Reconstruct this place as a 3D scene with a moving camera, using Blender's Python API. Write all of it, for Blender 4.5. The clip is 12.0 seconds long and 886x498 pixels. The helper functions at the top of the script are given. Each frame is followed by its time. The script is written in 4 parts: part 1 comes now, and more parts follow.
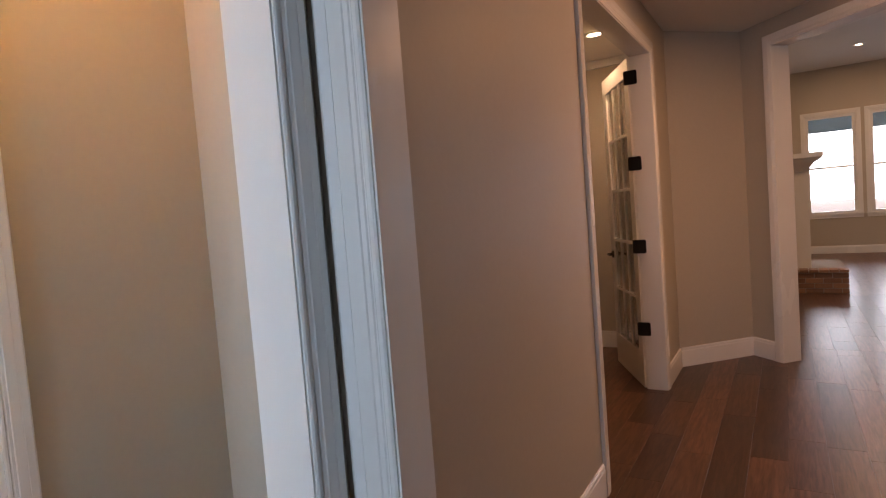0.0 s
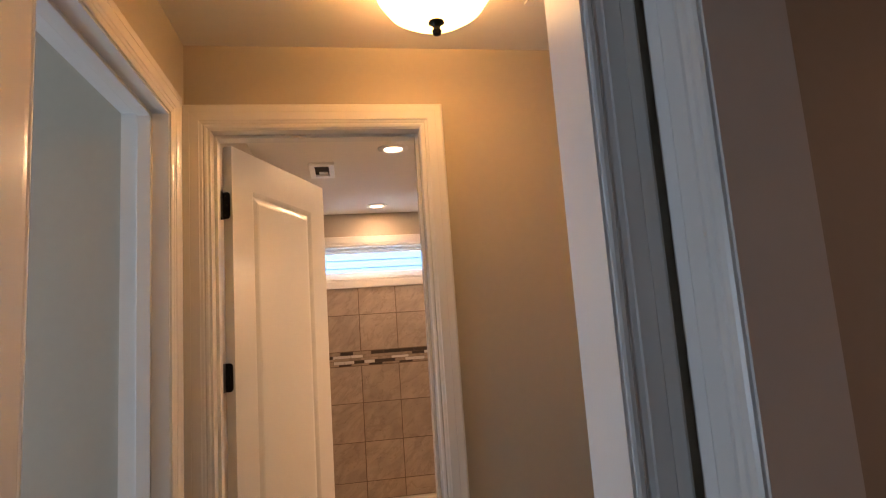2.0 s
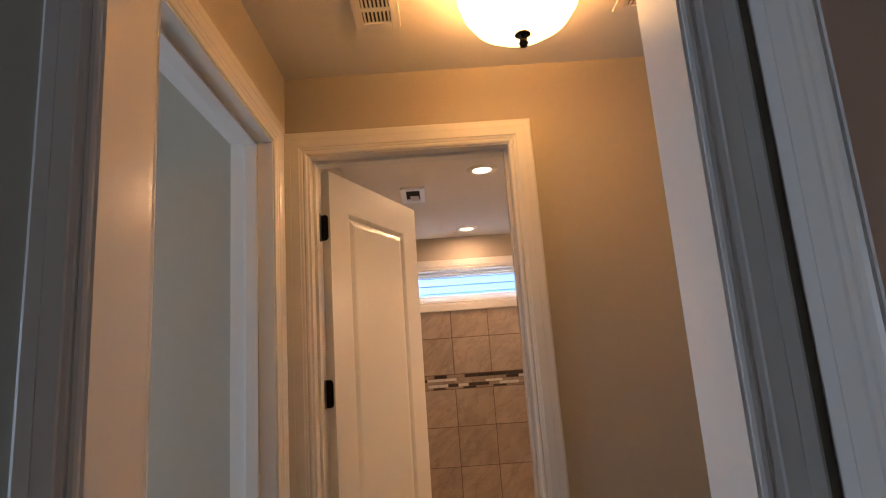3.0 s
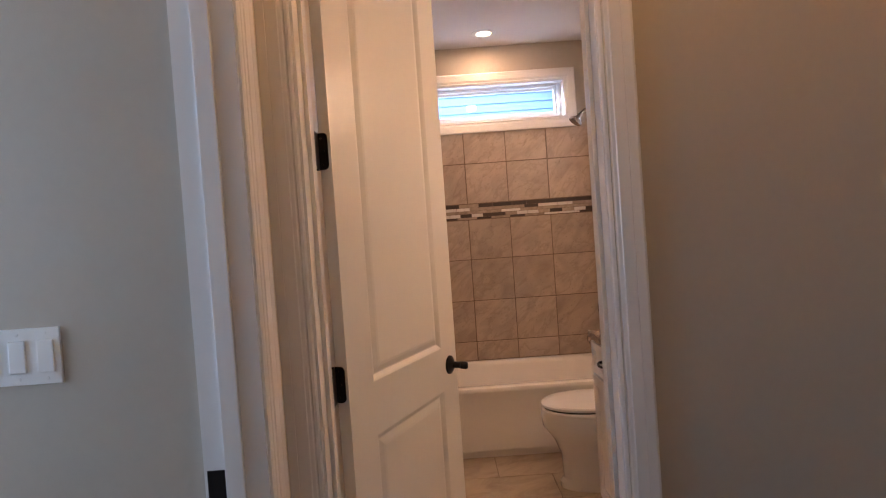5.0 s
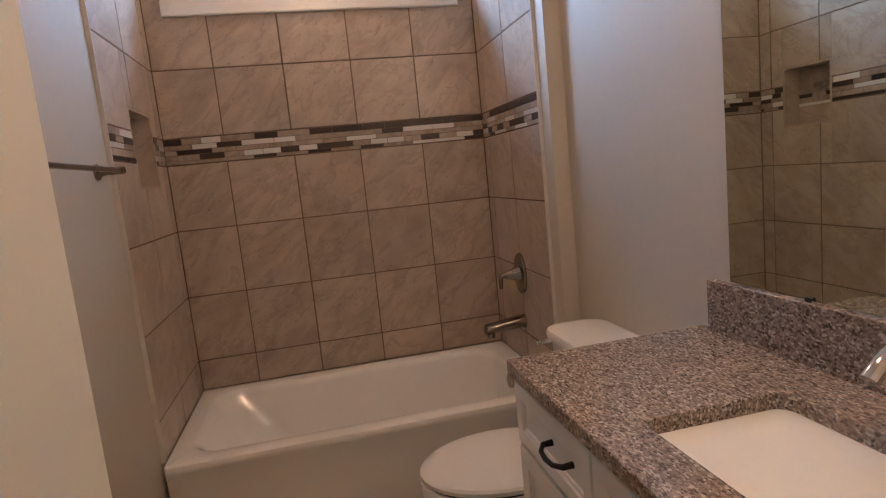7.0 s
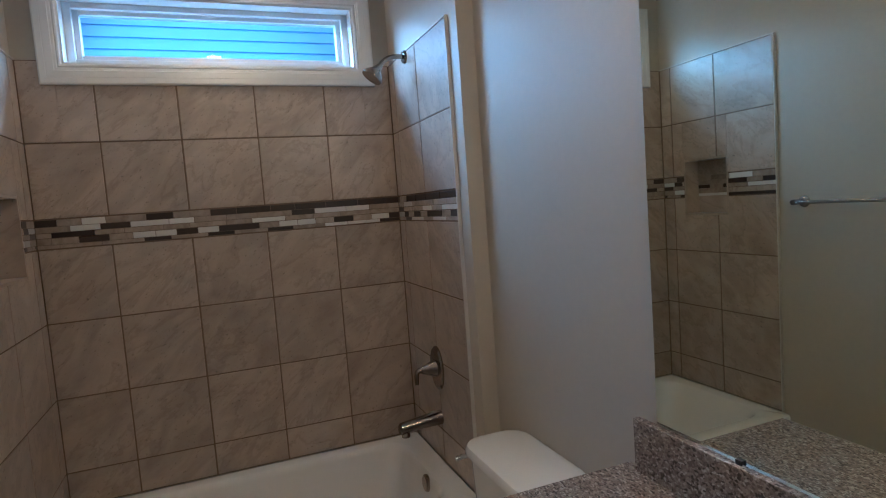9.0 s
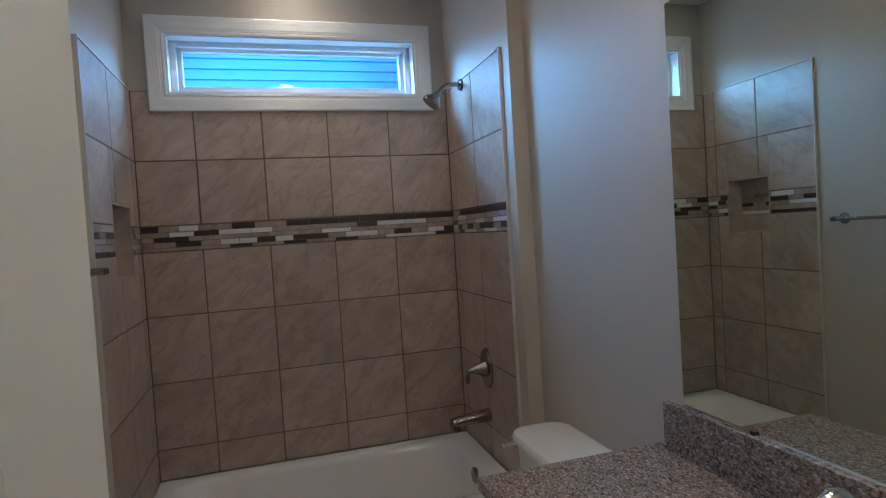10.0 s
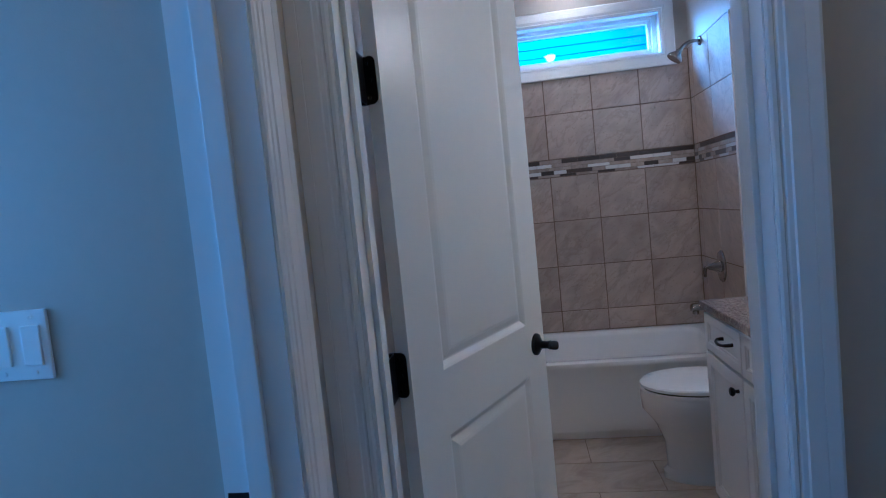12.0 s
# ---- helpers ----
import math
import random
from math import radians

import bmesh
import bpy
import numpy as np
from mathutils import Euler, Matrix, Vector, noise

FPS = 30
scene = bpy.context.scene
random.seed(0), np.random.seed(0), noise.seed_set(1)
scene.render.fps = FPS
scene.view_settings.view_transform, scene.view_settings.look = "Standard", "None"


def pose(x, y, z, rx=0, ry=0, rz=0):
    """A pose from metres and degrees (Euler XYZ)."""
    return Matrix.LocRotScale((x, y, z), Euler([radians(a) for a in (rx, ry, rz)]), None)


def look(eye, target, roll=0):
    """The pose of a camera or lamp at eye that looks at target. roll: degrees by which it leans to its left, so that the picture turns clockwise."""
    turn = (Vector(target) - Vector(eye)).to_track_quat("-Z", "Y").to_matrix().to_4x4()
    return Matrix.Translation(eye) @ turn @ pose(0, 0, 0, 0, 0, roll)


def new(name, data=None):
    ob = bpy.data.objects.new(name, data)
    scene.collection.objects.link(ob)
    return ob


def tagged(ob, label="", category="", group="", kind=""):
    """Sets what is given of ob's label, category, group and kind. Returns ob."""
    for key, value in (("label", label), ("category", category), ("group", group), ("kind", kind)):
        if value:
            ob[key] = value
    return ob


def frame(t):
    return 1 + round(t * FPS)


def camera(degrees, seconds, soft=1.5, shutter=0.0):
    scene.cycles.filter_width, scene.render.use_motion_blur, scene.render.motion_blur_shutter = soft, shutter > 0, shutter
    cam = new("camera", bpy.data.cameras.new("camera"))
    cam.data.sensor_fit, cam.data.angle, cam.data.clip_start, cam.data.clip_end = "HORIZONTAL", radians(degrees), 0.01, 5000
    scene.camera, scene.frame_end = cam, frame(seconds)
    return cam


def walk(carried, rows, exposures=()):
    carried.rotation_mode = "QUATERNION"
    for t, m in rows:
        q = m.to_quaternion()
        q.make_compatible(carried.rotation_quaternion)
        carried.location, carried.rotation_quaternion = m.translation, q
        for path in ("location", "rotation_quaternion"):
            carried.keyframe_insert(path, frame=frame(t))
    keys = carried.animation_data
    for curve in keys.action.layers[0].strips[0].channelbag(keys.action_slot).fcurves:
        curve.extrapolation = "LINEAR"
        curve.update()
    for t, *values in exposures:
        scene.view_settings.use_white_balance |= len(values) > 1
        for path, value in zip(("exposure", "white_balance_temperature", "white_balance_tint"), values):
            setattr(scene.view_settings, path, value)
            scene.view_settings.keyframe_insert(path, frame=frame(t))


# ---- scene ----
cam = camera(75.2, 12.0, soft=1.15)
# seconds, eye, target, roll
PATH = [
    (0, (0.048, 0.037, 1.401), (-0.981, 1.748, 1.286), -4.4),
    (0.2, (0.013, 0.113, 1.402), (-1.219, 1.686, 1.314), -4.7),
    (0.5, (-0.046, 0.210, 1.446), (-1.549, 1.527, 1.380), -4.4),
    (0.8, (-0.056, 0.293, 1.487), (-1.786, 1.297, 1.508), -4.4),
    (1, (-0.039, 0.36, 1.529), (-1.857, 1.19, 1.593), -4.4),
    (1.5, (-0.021, 0.455, 1.667), (-1.934, 1.016, 1.822), -4.1),
    (2, (-0.008, 0.476, 1.753), (-1.96, 0.812, 2.032), -4.0),
    (2.5, (0.0, 0.483, 1.774), (-1.957, 0.642, 2.153), -4.0),
    (3, (-0.022, 0.467, 1.718), (-1.983, 0.499, 2.11), -4.1),
    (3.5, (-0.028, 0.462, 1.588), (-1.999, 0.423, 1.922), -4.0),
    (3.7, (-0.042, 0.455, 1.522), (-2.021, 0.405, 1.807), -4.0),
    (5.3, (-0.815, 0.362, 1.405), (-2.812, 0.374, 1.307), -4.0),
    (5.5, (-0.994, 0.368, 1.406), (-2.99, 0.393, 1.28), -4.0),
    (6, (-1.413, 0.411, 1.383), (-3.402, 0.532, 1.208), -4.5),
    (6.5, (-1.769, 0.511, 1.404), (-3.74, 0.76, 1.175), -5.4),
    (7, (-2.054, 0.629, 1.37), (-3.992, 1.043, 1.101), -5.8),
    (7.2, (-2.099, 0.675, 1.353), (-4.02, 1.155, 1.069), -6.1),
    (8.8, (-2.191, 0.702, 1.572), (-4.043, 1.433, 1.38), -4.4),
    (9, (-2.192, 0.672, 1.583), (-4.051, 1.392, 1.423), -4.2),
    (9.5, (-2.161, 0.627, 1.555), (-4.05, 1.276, 1.455), -3.8),
    (10, (-1.978, 0.576, 1.534), (-3.895, 1.143, 1.467), -3.6),
    (10.5, (-1.731, 0.514, 1.498), (-3.676, 0.977, 1.44), -3.9),
    (11, (-1.393, 0.394, 1.472), (-3.365, 0.721, 1.397), -4.5),
    (11.5, (-1.104, 0.378, 1.413), (-3.1, 0.423, 1.296), -4.9),
    (12, (-0.915, 0.35, 1.373), (-2.891, 0.072, 1.236), -5.7),
]
EXPOSURES = [(0, 0.66, 6800, 23), (1, 0.25, 6900, 24), (2, -0.3, 7150, 26), (3, -0.52, 7200, 27), (3.7, -0.4, 7000, 28), (5.5, -0.2, 6150, 30), (6, -0.42, 6100, 31), (6.5, -0.55, 5800, 26), (7.2, -0.62, 5350, 16), (8.8, -1.02, 4450, 2), (9.5, -1.1, 4280, 0), (10.5, -1.18, 4020, 1), (12, -0.74, 3550, 7)]
walk(cam, [(t, look(eye, target, roll)) for t, eye, target, roll in PATH], EXPOSURES)

# ---- light ----
world = bpy.data.worlds.new("world")
scene.world = world
world.use_nodes = True
wn = world.node_tree.nodes
sky = wn.new("ShaderNodeTexSky")
sky.sky_type, sky.sun_disc = "NISHITA", False
sky.sun_elevation, sky.sun_rotation = radians(35), radians(90)
world.node_tree.links.new(sky.outputs[0], wn["Background"].inputs[0])
wn["Background"].inputs[1].default_value = 0.15


def lamp(name, kind, where, target, energy, colour, size=0.1, size_y=None):
    data = bpy.data.lights.new(name, kind)
    data.energy, data.color = energy, colour
    if kind == "AREA":
        data.shape = "DISK" if size_y is None else "RECTANGLE"
        data.size = size
        if size_y is not None:
            data.size_y = size_y
    elif kind == "SUN":
        data.angle = size
    else:
        data.shadow_soft_size = size
    ob = new(name, data)
    ob.matrix_world = look(where, target)
    return ob


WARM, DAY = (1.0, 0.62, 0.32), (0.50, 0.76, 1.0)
lamp("sun", "SUN", (10, 0, 7.0), (0, 0, 0), 2.9, (1.0, 0.95, 0.88), radians(0.5))
# unseen area lamps added outside the bath window in place of sky light
lamp("sky_fill_south", "AREA", (-7.3, -1.9, 4.0), (-4.9, 0.75, 2.37), 2600, DAY, 2.6, 2.6)
lamp("sky_fill_north", "AREA", (-7.3, 3.4, 4.0), (-4.9, 0.75, 2.37), 1250, DAY, 2.6, 2.6)
lamp("window_light_bedroom", "AREA", (-0.43, -2.47, 1.5), (-0.43, 0.0, 1.4), 21, DAY, 0.55, 1.4)
lamp("window_light_closet", "AREA", (-1.33, -2.3, 1.6), (-1.33, 0.0, 1.4), 38, DAY, 0.7, 1.2)
# added out of view, at a guessed window, to fill the great room
lamp("window_light_great_room", "AREA", (5.5, 14.42, 1.7), (3.0, 0.0, 1.2), 38, DAY, 2.1, 2.2)

# ---- materials ----


def material(name, colour, rough=0.5, metal=0.0, vary=0.06, grain=40.0, bump=0.0, bump_scale=200.0, gloss_coat=0.0, piece=0.0, stretch=(1, 1, 1)):
    """A surface with colour variation at two scales, and fine relief."""
    m = bpy.data.materials.new(name)
    m.use_nodes = True
    n, l = m.node_tree.nodes, m.node_tree.links
    b = n["Principled BSDF"]
    b.inputs["Roughness"].default_value, b.inputs["Metallic"].default_value = rough, metal
    b.inputs["Coat Weight"].default_value = gloss_coat
    co = n.new("ShaderNodeNewGeometry")
    mp = n.new("ShaderNodeMapping")
    mp.inputs["Scale"].default_value = stretch
    l.new(co.outputs["Position"], mp.inputs["Vector"])
    big, small = n.new("ShaderNodeTexNoise"), n.new("ShaderNodeTexNoise")
    big.inputs["Scale"].default_value, small.inputs["Scale"].default_value = 2.2, grain
    big.inputs["Detail"].default_value = small.inputs["Detail"].default_value = 4
    for t in (big, small):
        l.new(mp.outputs[0], t.inputs["Vector"])
    add = n.new("ShaderNodeMath")
    add.operation = "ADD"
    l.new(big.outputs["Fac"], add.inputs[0])
    l.new(small.outputs["Fac"], add.inputs[1])
    rng = n.new("ShaderNodeMapRange")
    rng.inputs[1].default_value, rng.inputs[2].default_value = 0.6, 1.4
    rng.inputs[3].default_value, rng.inputs[4].default_value = 1 - vary, 1 + vary
    l.new(add.outputs[0], rng.inputs[0])
    hsv = n.new("ShaderNodeHueSaturation")
    hsv.inputs["Color"].default_value = (*colour, 1)
    if piece:
        info = n.new("ShaderNodeObjectInfo")
        pr = n.new("ShaderNodeMapRange")
        pr.inputs[3].default_value, pr.inputs[4].default_value = 1 - piece, 1 + piece
        l.new(info.outputs["Random"], pr.inputs[0])
        mul = n.new("ShaderNodeMath")
        mul.operation = "MULTIPLY"
        l.new(rng.outputs[0], mul.inputs[0])
        l.new(pr.outputs[0], mul.inputs[1])
        l.new(mul.outputs[0], hsv.inputs["Value"])
    else:
        l.new(rng.outputs[0], hsv.inputs["Value"])
    l.new(hsv.outputs[0], b.inputs["Base Color"])
    rr = n.new("ShaderNodeMapRange")
    rr.inputs[3].default_value, rr.inputs[4].default_value = max(0.02, rough * 0.85), min(1, rough * 1.15)
    l.new(big.outputs["Fac"], rr.inputs[0])
    l.new(rr.outputs[0], b.inputs["Roughness"])
    if bump:
        fine = n.new("ShaderNodeTexNoise")
        fine.inputs["Scale"].default_value = bump_scale
        l.new(mp.outputs[0], fine.inputs["Vector"])
        bp = n.new("ShaderNodeBump")
        bp.inputs["Strength"].default_value, bp.inputs["Distance"].default_value = bump, 0.002
        l.new(fine.outputs["Fac"], bp.inputs["Height"])
        l.new(bp.outputs[0], b.inputs["Normal"])
    return m


def ramp_material(name, stops, rough, scale, detail=6.0, distort=0.0, stretch=(1, 1, 1), turn=(0, 0, 0), bump=0.0, piece=0.1, shift=True, coat=0.0, cloud=0.0, pits=0.0):
    """Stone or wood: noise through colour stops, shifted from piece to piece."""
    m = bpy.data.materials.new(name)
    m.use_nodes = True
    n, l = m.node_tree.nodes, m.node_tree.links
    b = n["Principled BSDF"]
    b.inputs["Roughness"].default_value = rough
    b.inputs["Coat Weight"].default_value = coat
    geo, info = n.new("ShaderNodeNewGeometry"), n.new("ShaderNodeObjectInfo")
    mp = n.new("ShaderNodeMapping")
    mp.vector_type = "TEXTURE"
    mp.inputs["Scale"].default_value, mp.inputs["Rotation"].default_value = [1 / v for v in stretch], turn
    l.new(geo.outputs["Position"], mp.inputs["Vector"])
    if shift:
        mul = n.new("ShaderNodeVectorMath")
        mul.operation = "SCALE"
        mul.inputs[0].default_value = (7.3, 11.1, 5.7)
        l.new(info.outputs["Random"], mul.inputs["Scale"])
        l.new(mul.outputs[0], mp.inputs["Location"])
    nz = n.new("ShaderNodeTexNoise")
    nz.inputs["Scale"].default_value, nz.inputs["Detail"].default_value, nz.inputs["Distortion"].default_value = scale, detail, distort
    nz.inputs["Roughness"].default_value = 0.62
    l.new(mp.outputs[0], nz.inputs["Vector"])
    cr = n.new("ShaderNodeValToRGB")
    while len(cr.color_ramp.elements) < len(stops):
        cr.color_ramp.elements.new(0.5)
    for e, (p, c) in zip(cr.color_ramp.elements, stops):
        e.position, e.color = p, (*c, 1)
    l.new(nz.outputs["Fac"], cr.inputs[0])
    hsv = n.new("ShaderNodeHueSaturation")
    pr = n.new("ShaderNodeMapRange")
    pr.inputs[3].default_value, pr.inputs[4].default_value = 1 - piece, 1 + piece
    l.new(info.outputs["Random"], pr.inputs[0])
    l.new(pr.outputs[0], hsv.inputs["Value"])
    l.new(cr.outputs[0], hsv.inputs["Color"])
    l.new(hsv.outputs[0], b.inputs["Base Color"])
    for amount, size, low, high, wild in ((cloud, 3.6, 0.40, 0.58, 1.6), (pits, 75.0, 0.29, 0.36, 0.0)):
        if amount:   # soft clouds along the veins, then small dark pits
            tx, lim, val = n.new("ShaderNodeTexNoise"), n.new("ShaderNodeMapRange"), n.new("ShaderNodeHueSaturation")
            tx.inputs["Scale"].default_value, tx.inputs["Detail"].default_value, tx.inputs["Distortion"].default_value = size, 3.0, wild
            l.new(mp.outputs[0], tx.inputs["Vector"])
            for k, v in zip((1, 2, 3, 4), (low, high, 1 - amount, 1 + amount * 0.35)):
                lim.inputs[k].default_value = v
            l.new(tx.outputs["Fac"], lim.inputs[0])
            l.new(lim.outputs[0], val.inputs["Value"])
            l.new(b.inputs["Base Color"].links[0].from_socket, val.inputs["Color"])
            l.new(val.outputs[0], b.inputs["Base Color"])
    if bump:
        bp = n.new("ShaderNodeBump")
        bp.inputs["Strength"].default_value, bp.inputs["Distance"].default_value = bump, 0.002
        l.new(nz.outputs["Fac"], bp.inputs["Height"])
        l.new(bp.outputs[0], b.inputs["Normal"])
    return m


def glowing(name, colour, strength):
    m = bpy.data.materials.new(name)
    m.use_nodes = True
    b = m.node_tree.nodes["Principled BSDF"]
    b.inputs["Base Color"].default_value = (*colour, 1)
    b.inputs["Emission Color"].default_value = (*colour, 1)
    b.inputs["Emission Strength"].default_value = strength
    return m


WALL = material("greige_wall_paint", (0.50, 0.45, 0.375), 0.55, vary=0.03, bump=0.09, bump_scale=260)
CEIL = material("ceiling_paint", (0.74, 0.71, 0.66), 0.8, vary=0.02, bump=0.2, bump_scale=250)
TRIM = material("white_gloss_trim_paint", (0.82, 0.81, 0.79), 0.26, vary=0.008, bump=0.012, bump_scale=60, stretch=(1, 1, 0.4))
DOORW = material("white_door_paint", (0.80, 0.79, 0.76), 0.30, vary=0.008, bump=0.015, bump_scale=60, stretch=(1, 1, 0.4))
BLACK = material("oil_rubbed_bronze", (0.012, 0.010, 0.010), 0.35, 0.6, vary=0.15)
TILE = ramp_material("taupe_stone_tile", [(0.28, (0.29, 0.228, 0.18)), (0.42, (0.40, 0.322, 0.26)), (0.495, (0.435, 0.355, 0.288)), (0.52, (0.355, 0.283, 0.225)), (0.545, (0.42, 0.34, 0.275)), (0.78, (0.50, 0.42, 0.35))], 0.30, 2.7, 11.0, 0.35, stretch=(1.0, 0.75, 2.0), turn=(0.62, 0.62, 0), bump=0.12, piece=0.07, cloud=0.11, pits=0.3)
GROUT = material("brown_grout", (0.20, 0.14, 0.098), 0.85, vary=0.12, grain=120)
FLOORTILE = ramp_material("beige_floor_tile", [(0.3, (0.32, 0.25, 0.18)), (0.5, (0.47, 0.385, 0.29)), (0.7, (0.54, 0.46, 0.36))], 0.35, 4.0, 8.0, 1.2, stretch=(1.6, 0.7, 1), turn=(0, 0, 0.5), bump=0.08, piece=0.06)
MOS_W = material("white_glass_mosaic", (0.74, 0.72, 0.69), 0.18, vary=0.05, piece=0.06)
MOS_D = material("dark_brown_mosaic", (0.045, 0.029, 0.024), 0.3, vary=0.15, piece=0.3)
MOS_B = ramp_material("beige_stone_mosaic", [(0.3, (0.27, 0.21, 0.16)), (0.7, (0.45, 0.37, 0.30))], 0.4, 18, 6, 1.0, piece=0.15)
TUB = material("white_acrylic", (0.82, 0.80, 0.77), 0.14, vary=0.01, gloss_coat=0.4)
CERAMIC = material("white_porcelain", (0.82, 0.80, 0.77), 0.08, vary=0.01, gloss_coat=0.5)
SEATM = material("white_seat_plastic", (0.80, 0.78, 0.75), 0.25, vary=0.01)
NICKEL = material("brushed_nickel", (0.30, 0.265, 0.23), 0.22, 1.0, vary=0.04)
CHROME = material("polished_chrome", (0.80, 0.80, 0.80), 0.07, 1.0, vary=0.02)
CAB = material("white_cabinet_paint", (0.78, 0.765, 0.74), 0.35, vary=0.02)
VENTM = material("white_vent_metal", (0.74, 0.72, 0.69), 0.45, vary=0.02)
# near-black that stands in for shade inside hollows and gaps
CAVITY_SHADE = material("painted_cavity_shade", (0.02, 0.02, 0.02), 0.9)
PLASTIC = material("white_switch_plastic", (0.85, 0.85, 0.83), 0.3, vary=0.01)
WOOD = ramp_material("dark_walnut_plank", [(0.25, (0.038, 0.017, 0.011)), (0.45, (0.082, 0.037, 0.023)), (0.6, (0.115, 0.054, 0.034)), (0.8, (0.064, 0.029, 0.018))], 0.30, 9.0, 9.0, 0.8, stretch=(7, 0.6, 1), bump=0.012, piece=0.42, cloud=0.3)
JOINT = material("dark_plank_joint", (0.014, 0.008, 0.006), 0.8)
BRICK = material("red_hearth_brick", (0.30, 0.165, 0.105), 0.8, vary=0.2, grain=60, piece=0.35, bump=0.5)
MORTAR = material("grey_mortar", (0.34, 0.30, 0.26), 0.9, vary=0.1)
SIDING = material("pale_blue_grey_siding", (0.18, 0.34, 0.60), 0.55, vary=0.03, grain=60, stretch=(1, 0.2, 3), bump=0.2, bump_scale=60)
PORCH = material("pale_blue_porch_paint", (0.36, 0.50, 0.58), 0.5, vary=0.03)
EDGING = material("pale_grey_edge_profile", (0.60, 0.56, 0.51), 0.35, vary=0.03)
GRASS = material("winter_ground", (0.27, 0.205, 0.16), 0.95, vary=0.3, grain=3)
VINYL = material("white_vinyl", (0.80, 0.80, 0.80), 0.3, vary=0.01)
ROOF = material("grey_shingle", (0.10, 0.10, 0.10), 0.9, vary=0.2)
BULB = glowing("lit_lamp_lens", (1.0, 0.80, 0.55), 14.0)
BOWL = glowing("lit_alabaster_glass", (1.0, 0.58, 0.18), 10.0)
MIRROR = material("mirror_silver", (0.72, 0.78, 0.71), 0.0, 1.0, vary=0.0)

GLASS = bpy.data.materials.new("clear_glass")
GLASS.use_nodes = True
_g = GLASS.node_tree.nodes["Principled BSDF"]
_g.inputs["Transmission Weight"].default_value, _g.inputs["Roughness"].default_value, _g.inputs["IOR"].default_value = 1.0, 0.0, 1.45

# granite: a dark ground with grey, pink and pale grains
GRANITE = bpy.data.materials.new("speckled_granite")
GRANITE.use_nodes = True
_n, _l = GRANITE.node_tree.nodes, GRANITE.node_tree.links
_b = _n["Principled BSDF"]
_b.inputs["Roughness"].default_value = 0.12
_geo = _n.new("ShaderNodeNewGeometry")
_v1, _v2 = _n.new("ShaderNodeTexVoronoi"), _n.new("ShaderNodeTexNoise")
_v1.inputs["Scale"].default_value, _v1.inputs["Randomness"].default_value = 215, 1.0
_v2.inputs["Scale"].default_value, _v2.inputs["Detail"].default_value = 260, 3
_mp = _n.new("ShaderNodeMapping")
_mp.inputs["Scale"].default_value = (0.75, 1.3, 1.0)
_l.new(_geo.outputs["Position"], _mp.inputs["Vector"])
_l.new(_mp.outputs[0], _v1.inputs["Vector"])
_l.new(_geo.outputs["Position"], _v2.inputs["Vector"])
_sep = _n.new("ShaderNodeSeparateColor")
_l.new(_v1.outputs["Color"], _sep.inputs[0])
_cr = _n.new("ShaderNodeValToRGB")
_cr.color_ramp.interpolation = "CONSTANT"
for _p, _c in ((0.13, (0.165, 0.130, 0.108)), (0.36, (0.235, 0.186, 0.156)), (0.64, (0.305, 0.252, 0.214)), (0.88, (0.45, 0.395, 0.345))):
    _e = _cr.color_ramp.elements.new(_p)
    _e.color = (*_c, 1)
_cr.color_ramp.elements[0].color = (0.085, 0.067, 0.057, 1)
_cr.color_ramp.elements[-1].color = (0.62, 0.56, 0.50, 1)
_l.new(_sep.outputs[0], _cr.inputs[0])
_mx = _n.new("ShaderNodeMix")
_mx.data_type, _mx.blend_type = "RGBA", "MULTIPLY"
_mx.inputs[0].default_value = 0.6
_l.new(_cr.outputs[0], _mx.inputs[6])
_mr = _n.new("ShaderNodeMapRange")
_mr.inputs[1].default_value, _mr.inputs[2].default_value = 0.3, 0.6
_mr.inputs[3].default_value, _mr.inputs[4].default_value = 0.6, 1.2
_l.new(_v2.outputs["Fac"], _mr.inputs[0])
_l.new(_mr.outputs[0], _mx.inputs[7])
_l.new(_mx.outputs[2], _b.inputs["Base Color"])

# ---- shape helpers ----


def mesh_of(name, bm, mat, smooth=False):
    bmesh.ops.recalc_face_normals(bm, faces=bm.faces)
    me = bpy.data.meshes.new(name)
    bm.to_mesh(me)
    bm.free()
    me.materials.append(mat)
    if smooth:
        me.shade_smooth()
        me.set_sharp_from_angle(angle=radians(38))
    return me


def part(name, bm, mat, parent=None, label="", smooth=False):
    ob = new(name, mesh_of(name, bm, mat, smooth))
    if parent is not None:
        ob.parent = parent
    if label:
        ob["label"] = label
    return ob


def thing(name, label, category, group=""):
    return tagged(new(name), label, category, group)


def structure(name, bm, mat, label, category, smooth=False):
    return tagged(part(name, bm, mat, smooth=smooth), label, category, kind="structure")


def box(bm, x0, x1, y0, y1, z0, z1, bevel=0.0, segments=2):
    r = bmesh.ops.create_cube(bm, size=1)
    vs = r["verts"]
    bmesh.ops.scale(bm, vec=(abs(x1 - x0), abs(y1 - y0), abs(z1 - z0)), verts=vs)
    bmesh.ops.translate(bm, vec=((x0 + x1) / 2, (y0 + y1) / 2, (z0 + z1) / 2), verts=vs)
    if bevel:
        es = list({e for v in vs for e in v.link_edges})
        bmesh.ops.bevel(bm, geom=es, offset=bevel, segments=segments, affect="EDGES", profile=0.6)
    return bm


def boxes(*specs, bevel=0.0):
    bm = bmesh.new()
    for s in specs:
        box(bm, *s, bevel=bevel)
    return bm


